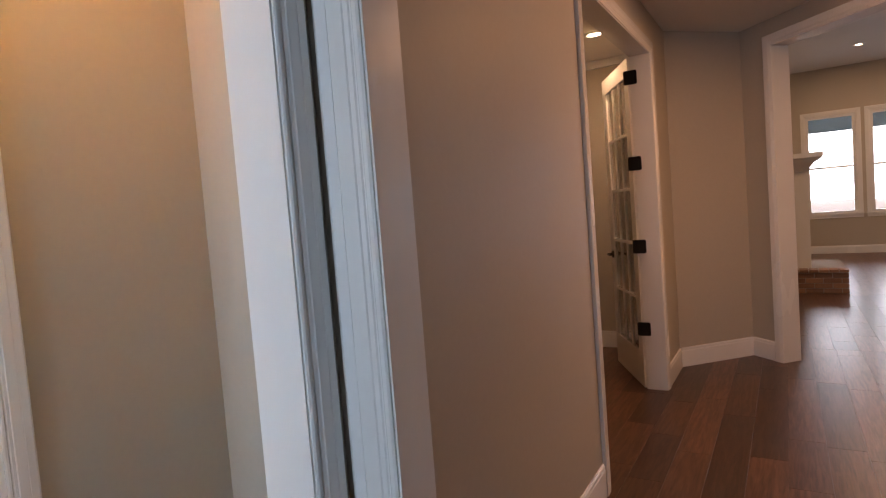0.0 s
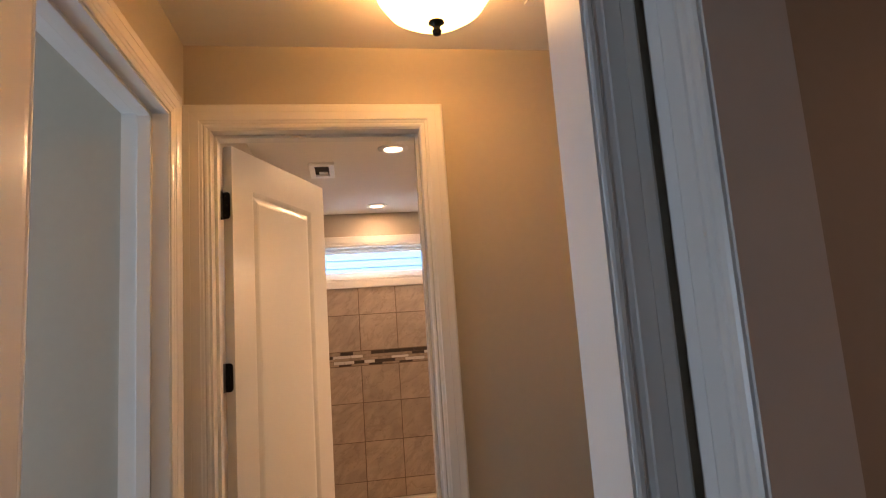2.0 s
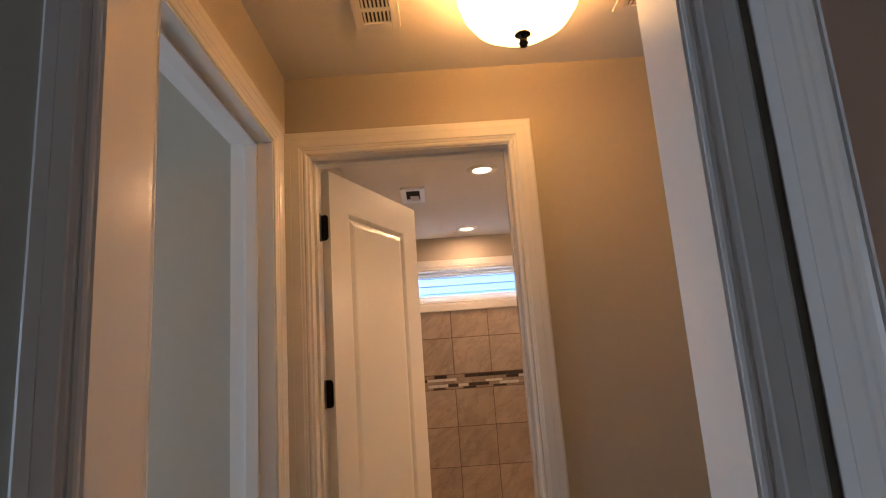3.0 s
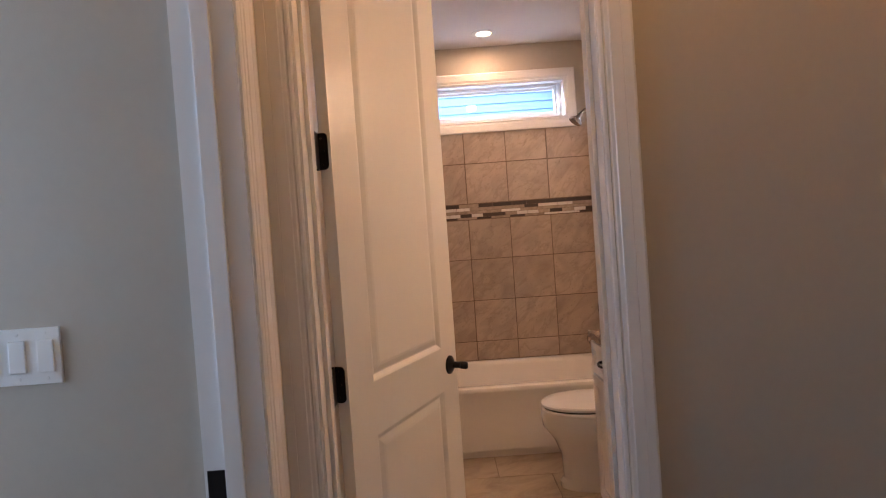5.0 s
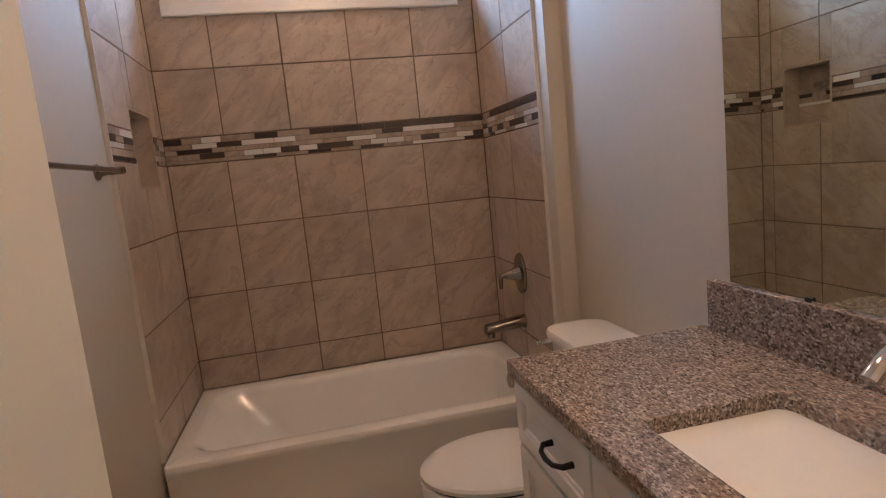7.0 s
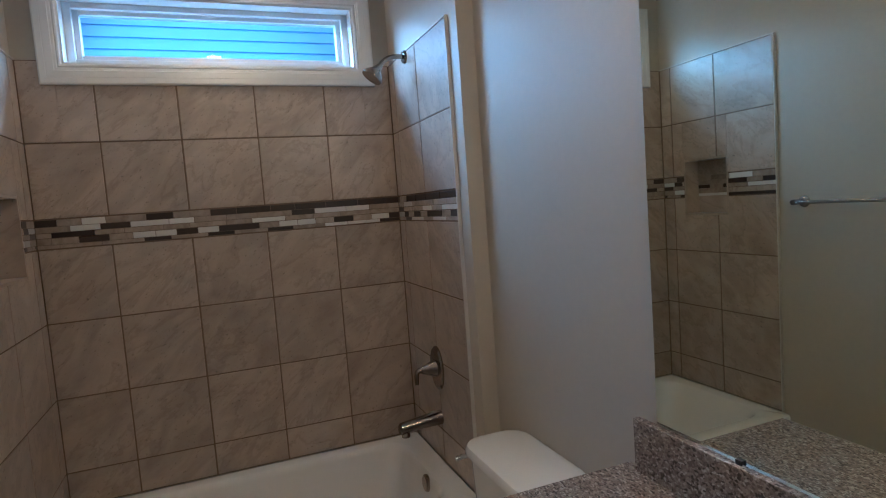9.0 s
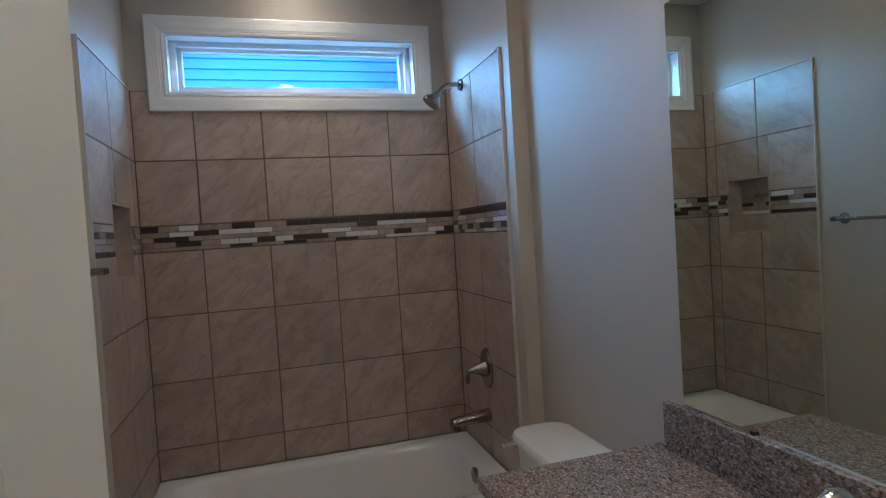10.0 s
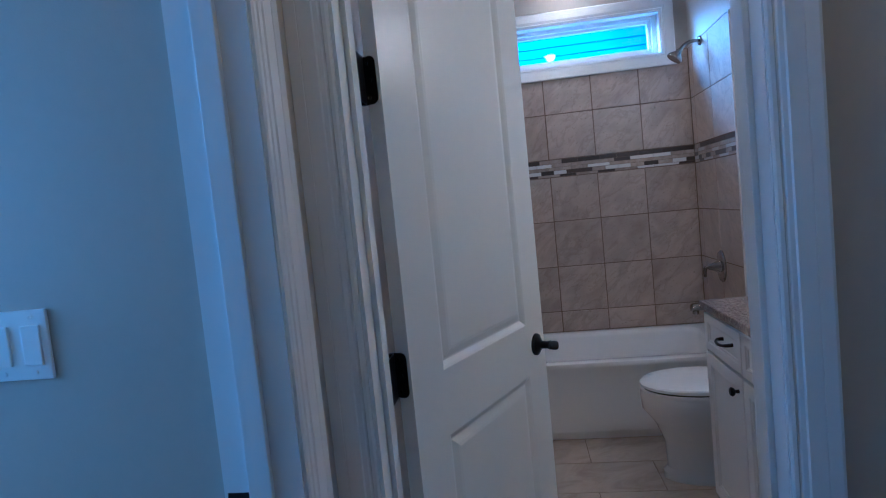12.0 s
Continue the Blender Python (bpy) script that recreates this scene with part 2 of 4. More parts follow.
def loft(bm, rings, cap_first=True, cap_last=True):
    loops = [[bm.verts.new(p) for p in ring] for ring in rings]
    n = len(loops[0])
    for a, b in zip(loops, loops[1:]):
        for i in range(n):
            bm.faces.new((a[i], a[(i + 1) % n], b[(i + 1) % n], b[i]))
    if cap_first:
        bm.faces.new(loops[0][::-1])
    if cap_last:
        bm.faces.new(loops[-1])
    return bm


def rrect(x0, x1, y0, y1, r, z, k=6):
    """A rounded rectangle, level, with 4 * k points."""
    out = []
    for cx, cy, a0 in ((x1 - r, y1 - r, 0), (x0 + r, y1 - r, 90), (x0 + r, y0 + r, 180), (x1 - r, y0 + r, 270)):
        for i in range(k):
            a = radians(a0 + 90 * i / (k - 1))
            out.append((cx + r * math.cos(a), cy + r * math.sin(a), z))
    return out


def oval(cx, cy, rx, ry, z, n=32, front=1.0):
    return [(cx + rx * math.cos(2 * math.pi * i / n), cy + (ry if math.sin(2 * math.pi * i / n) > 0 else ry * front) * math.sin(2 * math.pi * i / n), z) for i in range(n)]


def lathe(bm, centre, axis, profile, n=28):
    """Turns (radius, height) pairs about an axis through centre."""
    q = Vector((0, 0, 1)).rotation_difference(Vector(axis).normalized())
    c = Vector(centre)
    rings = [[c + q @ Vector((max(r, 1e-4) * math.cos(2 * math.pi * i / n), max(r, 1e-4) * math.sin(2 * math.pi * i / n), h)) for i in range(n)] for r, h in profile]
    return loft(bm, rings)


def tube(bm, pts, radii, n=14, flat=1.0):
    """A round bar along points."""
    pts = [Vector(p) for p in pts]
    rings = []
    side = None
    for i, p in enumerate(pts):
        d = (pts[min(i + 1, len(pts) - 1)] - pts[max(i - 1, 0)]).normalized()
        if side is None:
            side = d.orthogonal().normalized()
        side = (side - d * side.dot(d)).normalized()
        up = d.cross(side)
        r = radii[i] if isinstance(radii, (list, tuple)) else radii
        rings.append([p + r * (math.cos(2 * math.pi * k / n) * side + flat * math.sin(2 * math.pi * k / n) * up) for k in range(n)])
    return loft(bm, rings)


def arc(p0, p1, p2, n=10):
    a, b, c = Vector(p0), Vector(p1), Vector(p2)
    return [a * (1 - t) ** 2 + b * 2 * t * (1 - t) + c * t * t for t in (i / n for i in range(n + 1))]


def wall(axis, a0, a1, s0, s1, z0, z1, holes=()):
    """A wall from a0 to a1 in thickness along 'x' or 'y', from s0 to s1 in length, with holes (s0, s1, z0, z1)."""
    ss = sorted({s0, s1, *[v for h in holes for v in h[:2]]})
    zs = sorted({z0, z1, *[v for h in holes for v in h[2:]]})
    ss, zs = [v for v in ss if s0 <= v <= s1], [v for v in zs if z0 <= v <= z1]
    bm = bmesh.new()
    grid = {}

    def vert(s, z, a):
        key = (s, z, a)
        if key not in grid:
            grid[key] = bm.verts.new((a, s, z) if axis == "x" else (s, a, z))
        return grid[key]

    def solid(i, j):
        if not (0 <= i < len(ss) - 1 and 0 <= j < len(zs) - 1):
            return False
        s, z = (ss[i] + ss[i + 1]) / 2, (zs[j] + zs[j + 1]) / 2
        return not any(h[0] < s < h[1] and h[2] < z < h[3] for h in holes)

    for i in range(len(ss) - 1):
        for j in range(len(zs) - 1):
            if not solid(i, j):
                continue
            sa, sb, za, zb = ss[i], ss[i + 1], zs[j], zs[j + 1]
            for a in (a0, a1):
                bm.faces.new([vert(sa, za, a), vert(sb, za, a), vert(sb, zb, a), vert(sa, zb, a)])
            for di, dj, p, q in ((-1, 0, (sa, za), (sa, zb)), (1, 0, (sb, za), (sb, zb)), (0, -1, (sa, za), (sb, za)), (0, 1, (sa, zb), (sb, zb))):
                if not solid(i + di, j + dj):
                    bm.faces.new([vert(*p, a0), vert(*q, a0), vert(*q, a1), vert(*p, a1)])
    return bm


# door casing in section: across from the opening, and proud of the wall
CASING = [(0.0, 0.0), (0.0, 0.009), (0.004, 0.012), (0.010, 0.013), (0.0125, 0.0105), (0.0150, 0.0105), (0.0175, 0.013), (0.0245, 0.0145), (0.027, 0.0170), (0.0525, 0.0185), (0.0530, 0.0175), (0.0538, 0.0175), (0.0543, 0.0186), (0.074, 0.0195), (0.080, 0.016), (0.080, 0.0)]


def casing_mesh(axis, plane, sign, s0, s1, z0, z1, closed=False, width=0.080):
    """Casing round an opening on a wall's face at plane, proud along sign."""
    bm = bmesh.new()
    k = width / 0.080
    rows = []
    for u, v in CASING:
        u *= k
        ring = [(s0 - u, z0 - (u if closed else 0)), (s0 - u, z1 + u), (s1 + u, z1 + u), (s1 + u, z0 - (u if closed else 0))]
        a = plane + sign * v
        rows.append([bm.verts.new((a, s, z) if axis == "x" else (s, a, z)) for s, z in ring])
    for r0, r1 in zip(rows, rows[1:]):
        for i in range(4 if closed else 3):
            j = (i + 1) % 4
            bm.faces.new((r0[i], r0[j], r1[j], r1[i]))
    if not closed:
        for i in (0, 3):
            bm.faces.new([r[i] for r in rows])
    return bm


def board(bm, axis, plane, sign, s0, s1, height=0.135, z0=0.0):
    """Baseboard with a stepped, rounded top."""
    prof = [(0, 0), (0.014, 0), (0.014, height - 0.03), (0.011, height - 0.022), (0.011, height - 0.012), (0.006, height), (0, height)]
    rings = [[((plane + sign * v, s, z0 + h) if axis == "x" else (s, plane + sign * v, z0 + h)) for v, h in prof] for s in (s0, s1)]
    return loft(bm, rings)

# ---- large structure ----
HC = 2.743   # ceiling height
HB = 2.790   # bathroom ceiling
DH = 2.45    # door head
BX0, BX1 = -4.891, -2.02   # bathroom, back wall board and door wall
HX = -1.90   # vestibule face of the bathroom's door wall

# floors under the pieces
structure("floor_bathroom", boxes((BX0 - 0.15, -1.96, -0.13, 1.72, -0.10, -0.006)), GROUT, "tan grout bed under the bathroom floor tiles", "floor")
floor_wood = structure("floor_wood", boxes((-1.96, 2.7, -2.6, 5.9, -0.10, -0.006), (-3.0, 8.0, 5.9, 14.6, -0.10, -0.006), (-3.0, -1.96, 2.2, 5.9, -0.10, -0.006)), JOINT, "dark joints under the walnut-brown plank floor", "floor")
structure("ground", boxes((-400, 400, -400, 400, -0.9, -0.45)), GRASS, "bare winter ground round the house", "ground")
structure("ceiling", boxes((HX - 0.06, 2.7, -2.6, 1.72, HC, HC + 0.12), (-3.0, 2.58, 1.72, 2.75, HC, HC + 0.12), (-3.0, -0.2, 2.75, 5.72, HC, HC + 0.12)), CEIL, "plain off-white painted ceiling", "ceiling")
structure("ceiling_bathroom", boxes((BX0 - 0.15, HX - 0.061, -0.14, 1.72, HB, HB + 0.12)), CEIL, "plain off-white bathroom ceiling", "ceiling")
bm = bmesh.new()
loft(bm, [[(-0.2, 2.75, z), (2.6, 2.75, z), (-0.2, 5.585, z)] for z in (HC, HC + 0.12)])
structure("ceiling_hall", bm, CEIL, "plain off-white hall ceiling", "ceiling")
structure("ceiling_great_room", boxes((-3.0, 8.0, 2.5, 14.8, 3.8, 3.92)), CEIL, "off-white ceiling of the great room", "ceiling")

# bathroom
WIN = (0.166, 1.343, 2.234, 2.508)   # opening of the transom window
NICHE = (-4.722, -4.425, 1.413, 1.720)
structure("wall_bath_back", wall("x", BX0 - 0.14, BX0, -0.14, 1.72, 0, HB, [WIN]), WALL, "greige painted wall over the tub tiles", "wall")
structure("wall_bath_left", wall("y", -0.13, -0.006, BX0, BX1, 0, HB, [NICHE]), WALL, "greige painted bathroom wall", "wall")
structure("wall_bath_right", boxes((BX0, -1.96, 1.575, 1.70, 0, HB), (BX0, -4.070, 1.511, 1.5751, 0, HB)), WALL, "greige painted wall behind toilet and vanity", "wall")
structure("wall_bath_door_head", boxes((BX1, HX - 0.062, -0.13, 1.70, HC - 0.001, HB)), WALL, "greige strip over the bathroom door", "wall")
structure("wall_bath_door", wall("x", BX1, HX, -0.13, 1.70, 0, HC - 0.001, [(0.055, 0.749 + 0.006, -0.01, DH + 0.006)]), WALL, "greige painted wall with the bathroom door", "wall")

# vestibule
structure("wall_vestibule_left", wall("y", -0.142, -0.020, HX, -0.921, 0, HC, [(-1.735, -0.985, -0.01, DH)]), WALL, "greige painted vestibule wall with an open doorway", "wall")
structure("wall_vestibule_right", boxes((HX, -0.92, 1.497, 1.62, 0, HC)), WALL, "greige painted vestibule wall", "wall")
structure("wall_vestibule_entry", wall("x", -0.92, -0.79, -2.5, 1.62, 0, HC, [(0.003, 0.857, -0.01, DH)]), WALL, "greige painted wall with the doorway to the vestibule", "wall")

# passage room beyond the vestibule's side doorway
structure("wall_side_room_back", boxes((-1.86, -1.742, -2.5, -0.142, 0, HC)), WALL, "greige painted wall with a light switch", "wall")
structure("wall_side_room_end", wall("y", -2.6, -2.48, -1.86, -0.79, 0, HC, [(-1.7, -0.98, 0.9, 2.2)]), WALL, "greige end wall of the side room", "wall")

# entry room round the first steps
structure("wall_entry_hall_side", wall("y", 0.958, 1.075, -0.79, 2.7, 0, HC, [(-0.652, 0.36, -0.01, DH)]), WALL, "greige painted wall with a cased opening to the hall", "wall")
structure("wall_entry_window_side", boxes((2.58, 2.7, -2.5, 2.62, 0, HC)), WALL, "plain greige painted wall", "wall")
structure("wall_entry_back", wall("y", -2.6, -2.5, -0.79, 2.7, 0, HC, [(-0.74, -0.12, 0.8, 2.2)]), WALL, "greige painted wall with a window", "wall")

# hall
structure("wall_hall_left", wall("x", -0.885, -0.752, 1.075, 5.05, 0, HC, [(2.775, 4.395, -0.01, DH)]), WALL, "tan hall wall with the glazed double door's opening", "wall")


def angled_wall(name, p, q, thick, z0, z1, label, holes=()):
    """A wall from p to q, with its thickness on the left of the way; holes (from, to, z0, z1) along it."""
    p, q = Vector((*p, 0)), Vector((*q, 0))
    d = (q - p)
    bm = wall("y", 0, thick, 0, d.length, z0, z1, holes)
    bm.transform(Matrix.Translation(p) @ Matrix.Rotation(math.atan2(d.y, d.x), 4, "Z"))
    return structure(name, bm, WALL, label, "wall")


angled_wall("wall_hall_angle", (-0.752, 5.05), (-0.238, 5.585), 0.12, 0, HC, "grey-beige angled hall wall with tall baseboard")
angled_wall("wall_hall_opening", (-0.238, 5.585), (2.60, 2.75), 0.16, 0, HC, "angled hall wall with a cased opening to the great room", [(0.31, 1.85, -0.01, 2.55)])
structure("wall_study_back", boxes((-3.0, -0.86, 5.60, 5.72, 0, HC)), WALL, "greige wall of the study", "wall")
structure("wall_study_sides", boxes((-3.12, -3.0, 2.1, 5.72, 0, HC), (-3.0, -0.885, 2.1, 2.2, 0, HC)), WALL, "greige walls of the study", "wall")

# great room
FARW = [(0.44, 1.29, 0.82, 2.84), (1.53, 2.38, 0.82, 2.84), (2.62, 3.47, 0.82, 2.84), (4.4, 6.6, 0.5, 2.84)]
structure("wall_great_room_windows", wall("y", 14.4, 14.55, -3.0, 8.0, 0, 3.8, FARW), WALL, "grey-beige wall with tall twin windows", "wall")
structure("wall_great_room_sides", boxes((-0.30, -0.18, 5.72, 14.4, 0, 3.8), (8.0, 8.12, 2.6, 14.55, 0, 3.8), (2.58, 8.0, 2.5, 2.62, 0, 3.8)), WALL, "grey-beige walls of the great room", "wall")
structure("wall_great_room_over_hall", boxes((-0.3, 2.58, 2.5, 2.62, HC + 0.121, 3.8), (-0.3, -0.18, 2.62, 5.72, HC + 0.121, 3.8)), WALL, "wall strip above the hall ceiling", "wall")

# ---- trim ----


def jamb(axis, a0, a1, s0, s1, z1, label, t=0.012):
    bm = bmesh.new()
    for sa, sb in ((s0, s0 + t), (s1 - t, s1)):
        box(bm, *((a0, a1, sa, sb) if axis == "x" else (sa, sb, a0, a1)), 0, z1)
    box(bm, *((a0, a1, s0 + t, s1 - t) if axis == "x" else (s0 + t, s1 - t, a0, a1)), z1 - t, z1)
    return structure("trim", bm, TRIM, label, "door jamb")


def stop_bead(axis, a0, a1, s0, s1, z1, label, t=0.011):
    bm = bmesh.new()
    for sa, sb in ((s0, s0 + t), (s1 - t, s1)):
        box(bm, *((a0, a1, sa, sb) if axis == "x" else (sa, sb, a0, a1)), 0, z1 - 0.0005, bevel=0.002)
    box(bm, *((a0, a1, s0 + t, s1 - t) if axis == "x" else (s0 + t, s1 - t, a0, a1)), z1 - t, z1, bevel=0.002)
    return structure("trim", bm, TRIM, label, "door stop")


def casing(axis, plane, sign, s0, s1, z1, label, z0=0.0, closed=False, width=0.080):
    return structure("trim", casing_mesh(axis, plane, sign, s0, s1, z0, z1, closed, width), TRIM, label, "door casing" if not closed else "window casing")


# bathroom doorway
jamb("x", -2.024, -1.896, 0.050, 0.760, DH + 0.008, "white painted jamb of the bathroom door")
stop_bead("x", -1.985, -1.945, 0.062, 0.748, DH - 0.004, "white door stop strip")
casing("x", HX, 1, 0.055, 0.749, DH, "white moulded casing round the bathroom door")
casing("x", BX1, -1, 0.055, 0.749, DH, "white moulded casing inside the bathroom")
# side doorway in the vestibule
side_jamb = jamb("y", -0.146, -0.016, -1.740, -0.980, DH, "white painted jamb of the side doorway")
part("strike_plate", boxes((-1.729, -1.7265, -0.140, -0.104, 0.895, 0.966), bevel=0.001), BLACK, side_jamb, "black strike plate")
stop_bead("y", -0.100, -0.062, -1.728, -0.992, DH - 0.012, "white door stop strip")
casing("y", -0.020, 1, -1.733, -0.987, DH - 0.006, "white moulded casing round the side doorway")
# doorway from the entry room
jamb("x", -0.924, -0.786, -0.002, 0.862, DH, "white painted jamb of the vestibule doorway")
casing("x", -0.79, 1, 0.005, 0.855, DH - 0.006, "white moulded casing round the vestibule doorway")
# opening to the hall
jamb("y", 0.954, 1.079, -0.657, 0.365, DH, "white painted jamb of the hall opening")
casing("y", 0.958, -1, -0.650, 0.358, DH - 0.006, "white moulded casing round the hall opening", width=0.112)
# glazed door's opening
jamb("x", -0.889, -0.748, 2.770, 4.400, DH, "white jamb of the glazed double door")
casing("x", -0.752, 1, 2.777, 4.393, DH - 0.006, "white moulded casing round the glazed double door")


def turned(bm, p, q):
    p, q = Vector((*p, 0)), Vector((*q, 0))
    d = q - p
    bm.transform(Matrix.Translation(p) @ Matrix.Rotation(math.atan2(d.y, d.x), 4, "Z"))
    return bm


A0, A1, A2 = (-0.752, 5.05), (-0.238, 5.585), (2.60, 2.75)
structure("trim", turned(casing_mesh("y", 0.0, -1, 0.325, 1.835, 0, 2.54), A1, A2), TRIM, "white moulded casing of the great room opening", "door casing")
structure("trim", turned(boxes((0.305, 0.322, -0.004, 0.164, 0, 2.55), (1.838, 1.855, -0.004, 0.164, 0, 2.55), (0.322, 1.838, -0.004, 0.164, 2.535, 2.552)), A1, A2), TRIM, "white jamb of the great room opening", "door jamb")
bm = bmesh.new()
for a, p, s, s0, s1 in (("x", -0.752, 1, 1.09, 2.69), ("x", -0.752, 1, 4.48, 5.04)):
    board(bm, a, p, s, s0, s1, 0.16)
structure("baseboard", bm, TRIM, "tall white baseboard along the hall wall", "baseboard")
structure("baseboard", turned(board(bmesh.new(), "y", 0.0, -1, 0.005, 0.735, 0.16), A0, A1), TRIM, "tall white baseboard on the angled wall", "baseboard")
structure("baseboard", turned(board(bmesh.new(), "y", 0.0, -1, 0.012, 0.240, 0.16), A1, A2), TRIM, "short white baseboard beside the opening", "baseboard")
structure("baseboard", board(bmesh.new(), "y", 5.60, -1, -3.0, -0.9, 0.16), TRIM, "white baseboard in the study", "baseboard")
structure("baseboard", board(bmesh.new(), "y", 14.4, -1, -0.18, 8.0, 0.16), TRIM, "white baseboard under the great room windows", "baseboard")
bm = bmesh.new()
for a, p, s, s0, s1 in (("x", HX, 1, 0.84, 1.497), ("y", 1.497, -1, HX, -0.92), ("x", -0.92, -1, 0.87, 1.497), ("x", -1.742, 1, -2.48, -0.15), ("x", BX1, -1, 0.83, 1.04), ("y", -0.006, 1, -4.10, -2.1)):
    board(bm, a, p, s, s0, s1)
structure("baseboard", bm, TRIM, "white baseboard round the vestibule and bathroom", "baseboard")
# crown line in hall and study
structure("trim", boxes((-3.0, -0.886, 5.545, 5.60, HC - 0.07, HC)), TRIM, "white crown moulding in the study", "crown moulding")

# ---- windows ----


def pane(name, parent, *b):
    ob = part(name, boxes(b), GLASS, parent)
    ob.visible_shadow = False
    return ob


win = tagged(new("window_1"), "wide white vinyl transom window over the tub", "window", kind="structure")
part("window_casing", casing_mesh("x", BX0 + 0.011, 1, WIN[0], WIN[1], WIN[2], WIN[3], closed=True, width=0.081), TRIM, win)
y0, y1, z0, z1 = WIN
part("window_lining", boxes((BX0 - 0.15, BX0 + 0.014, y0 - 0.002, y0 + 0.008, z0, z1), (BX0 - 0.15, BX0 + 0.014, y1 - 0.008, y1 + 0.002, z0, z1), (BX0 - 0.15, BX0 + 0.014, y0 + 0.008, y1 - 0.008, z0 - 0.002, z0 + 0.008), (BX0 - 0.15, BX0 + 0.014, y0 + 0.008, y1 - 0.008, z1 - 0.008, z1 + 0.002)), TRIM, win)
for k, (xa, xb, w) in enumerate(((-5.00, -4.95, 0.030), (-5.02, -4.975, 0.052))):
    a, b, c, d = y0 + 0.008, y1 - 0.008, z0 + 0.008, z1 - 0.008
    part("window_frame" if k == 0 else "sash", boxes((xa, xb, a, a + w, c, d), (xa, xb, b - w, b, c, d), (xa, xb, a + w, b - w, c, c + w), (xa, xb, a + w, b - w, d - w * 0.8, d), bevel=0.003), VINYL, win)
pane("pane", win, -5.000, -4.994, y0 + 0.05, y1 - 0.05, z0 + 0.03, z1 - 0.05)

for i, (xa, xb, za, zb) in enumerate(FARW):
    w = tagged(new("window_%d" % (i + 2)), "tall white double-hung window in the great room", "window", kind="structure")
    part("window_casing", casing_mesh("y", 14.4, -1, xa, xb, za, zb, closed=True, width=0.09), TRIM, w)
    part("window_frame", boxes((xa, xa + 0.05, 14.42, 14.50, za, zb), (xb - 0.05, xb, 14.42, 14.50, za, zb), (xa + 0.05, xb - 0.05, 14.42, 14.50, za, za + 0.05), (xa + 0.05, xb - 0.05, 14.42, 14.50, zb - 0.05, zb)), VINYL, w)
    part("meeting_rail", boxes((xa + 0.05, xb - 0.05, 14.43, 14.47, (za + zb) / 2 - 0.07, (za + zb) / 2 - 0.03)), VINYL, w)
    pane("pane", w, xa + 0.05, xb - 0.05, 14.455, 14.46, za + 0.05, zb - 0.05)
    part("window_sill", boxes((xa - 0.1, xb + 0.1, 14.36, 14.405, za - 0.025, za + 0.003), bevel=0.004), TRIM, w)
porch = thing("porch_beam", "pale blue painted porch beam outside the windows", "porch beam")
part("beam", boxes((-1.0, 8.0, 16.2, 16.4, 2.66, 3.3)), PORCH, porch)
part("roof", boxes((-1.0, 8.0, 14.6, 16.4, 3.3, 3.4)), TRIM, porch)
for px in (-0.9, 7.9):
    part("post", boxes((px - 0.08, px + 0.08, 16.22, 16.38, -0.45, 2.66)), TRIM, porch)
for nm, xa, axis, s0, s1, za, zb in (("window_6", -2.5, "y", -0.74, -0.12, 0.8, 2.2), ("window_7", -2.48, "y", -1.7, -0.98, 0.9, 2.2)):
    w = tagged(new(nm), "white cased daylight window", "window", kind="structure")
    part("window_casing", casing_mesh(axis, xa, -1 if axis == "x" else 1, s0, s1, za, zb, closed=True), TRIM, w)
    m = (s0 + s1) / 2
    o = (xa + 0.05, xa + 0.09) if axis == "x" else (xa - 0.09, xa - 0.05)
    spec = [(s0, s0 + 0.05, za, zb), (s1 - 0.05, s1, za, zb), (s0 + 0.05, s1 - 0.05, za, za + 0.05), (s0 + 0.05, s1 - 0.05, zb - 0.05, zb), (s0 + 0.05, s1 - 0.05, (za + zb) / 2 - 0.02, (za + zb) / 2 + 0.02)]
    part("window_frame", boxes(*[((o[0], o[1], s[0], s[1], s[2], s[3]) if axis == "x" else (s[0], s[1], o[0], o[1], s[2], s[3])) for s in spec]), VINYL, w)

# emissive sheet added outdoors: glows as bright distance, lights the floor
sky_glow = glowing("glowing_backdrop_sheet", (0.86, 0.93, 1.0), 5.5)
structure("backdrop", boxes((-60, 70, 90, 90.2, -0.5, 40)), sky_glow, "glowing sheet standing in for the bright distance beyond the great room windows", "backdrop")
# neighbouring house
house = thing("neighbour_house", "neighbouring house with pale blue-grey lap siding", "house")
NX = -9.2
part("wall", boxes((NX - 6, NX - 0.03, -7, 9, -0.45, 5.6)), SIDING, house)
me = None
for i in range(48):
    if me is None:
        b = bmesh.new()
        loft(b, [[(-0.03, s, 0.0), (0.026, s, 0.0), (0.004, s, 0.128), (-0.03, s, 0.128)] for s in (-7.0, 9.0)])
        me = mesh_of("siding_board", b, SIDING)
    ob = new("siding_board", me)
    ob.parent, ob.location = house, (NX, 0, -0.40 + 0.124 * i)
part("roof", loft(bmesh.new(), [[(NX - 6.4, s, 5.6), (NX + 0.5, s, 5.6), (NX - 3, s, 8.0)] for s in (-7.4, 9.4)]), ROOF, house)

# ---- bathroom things ----


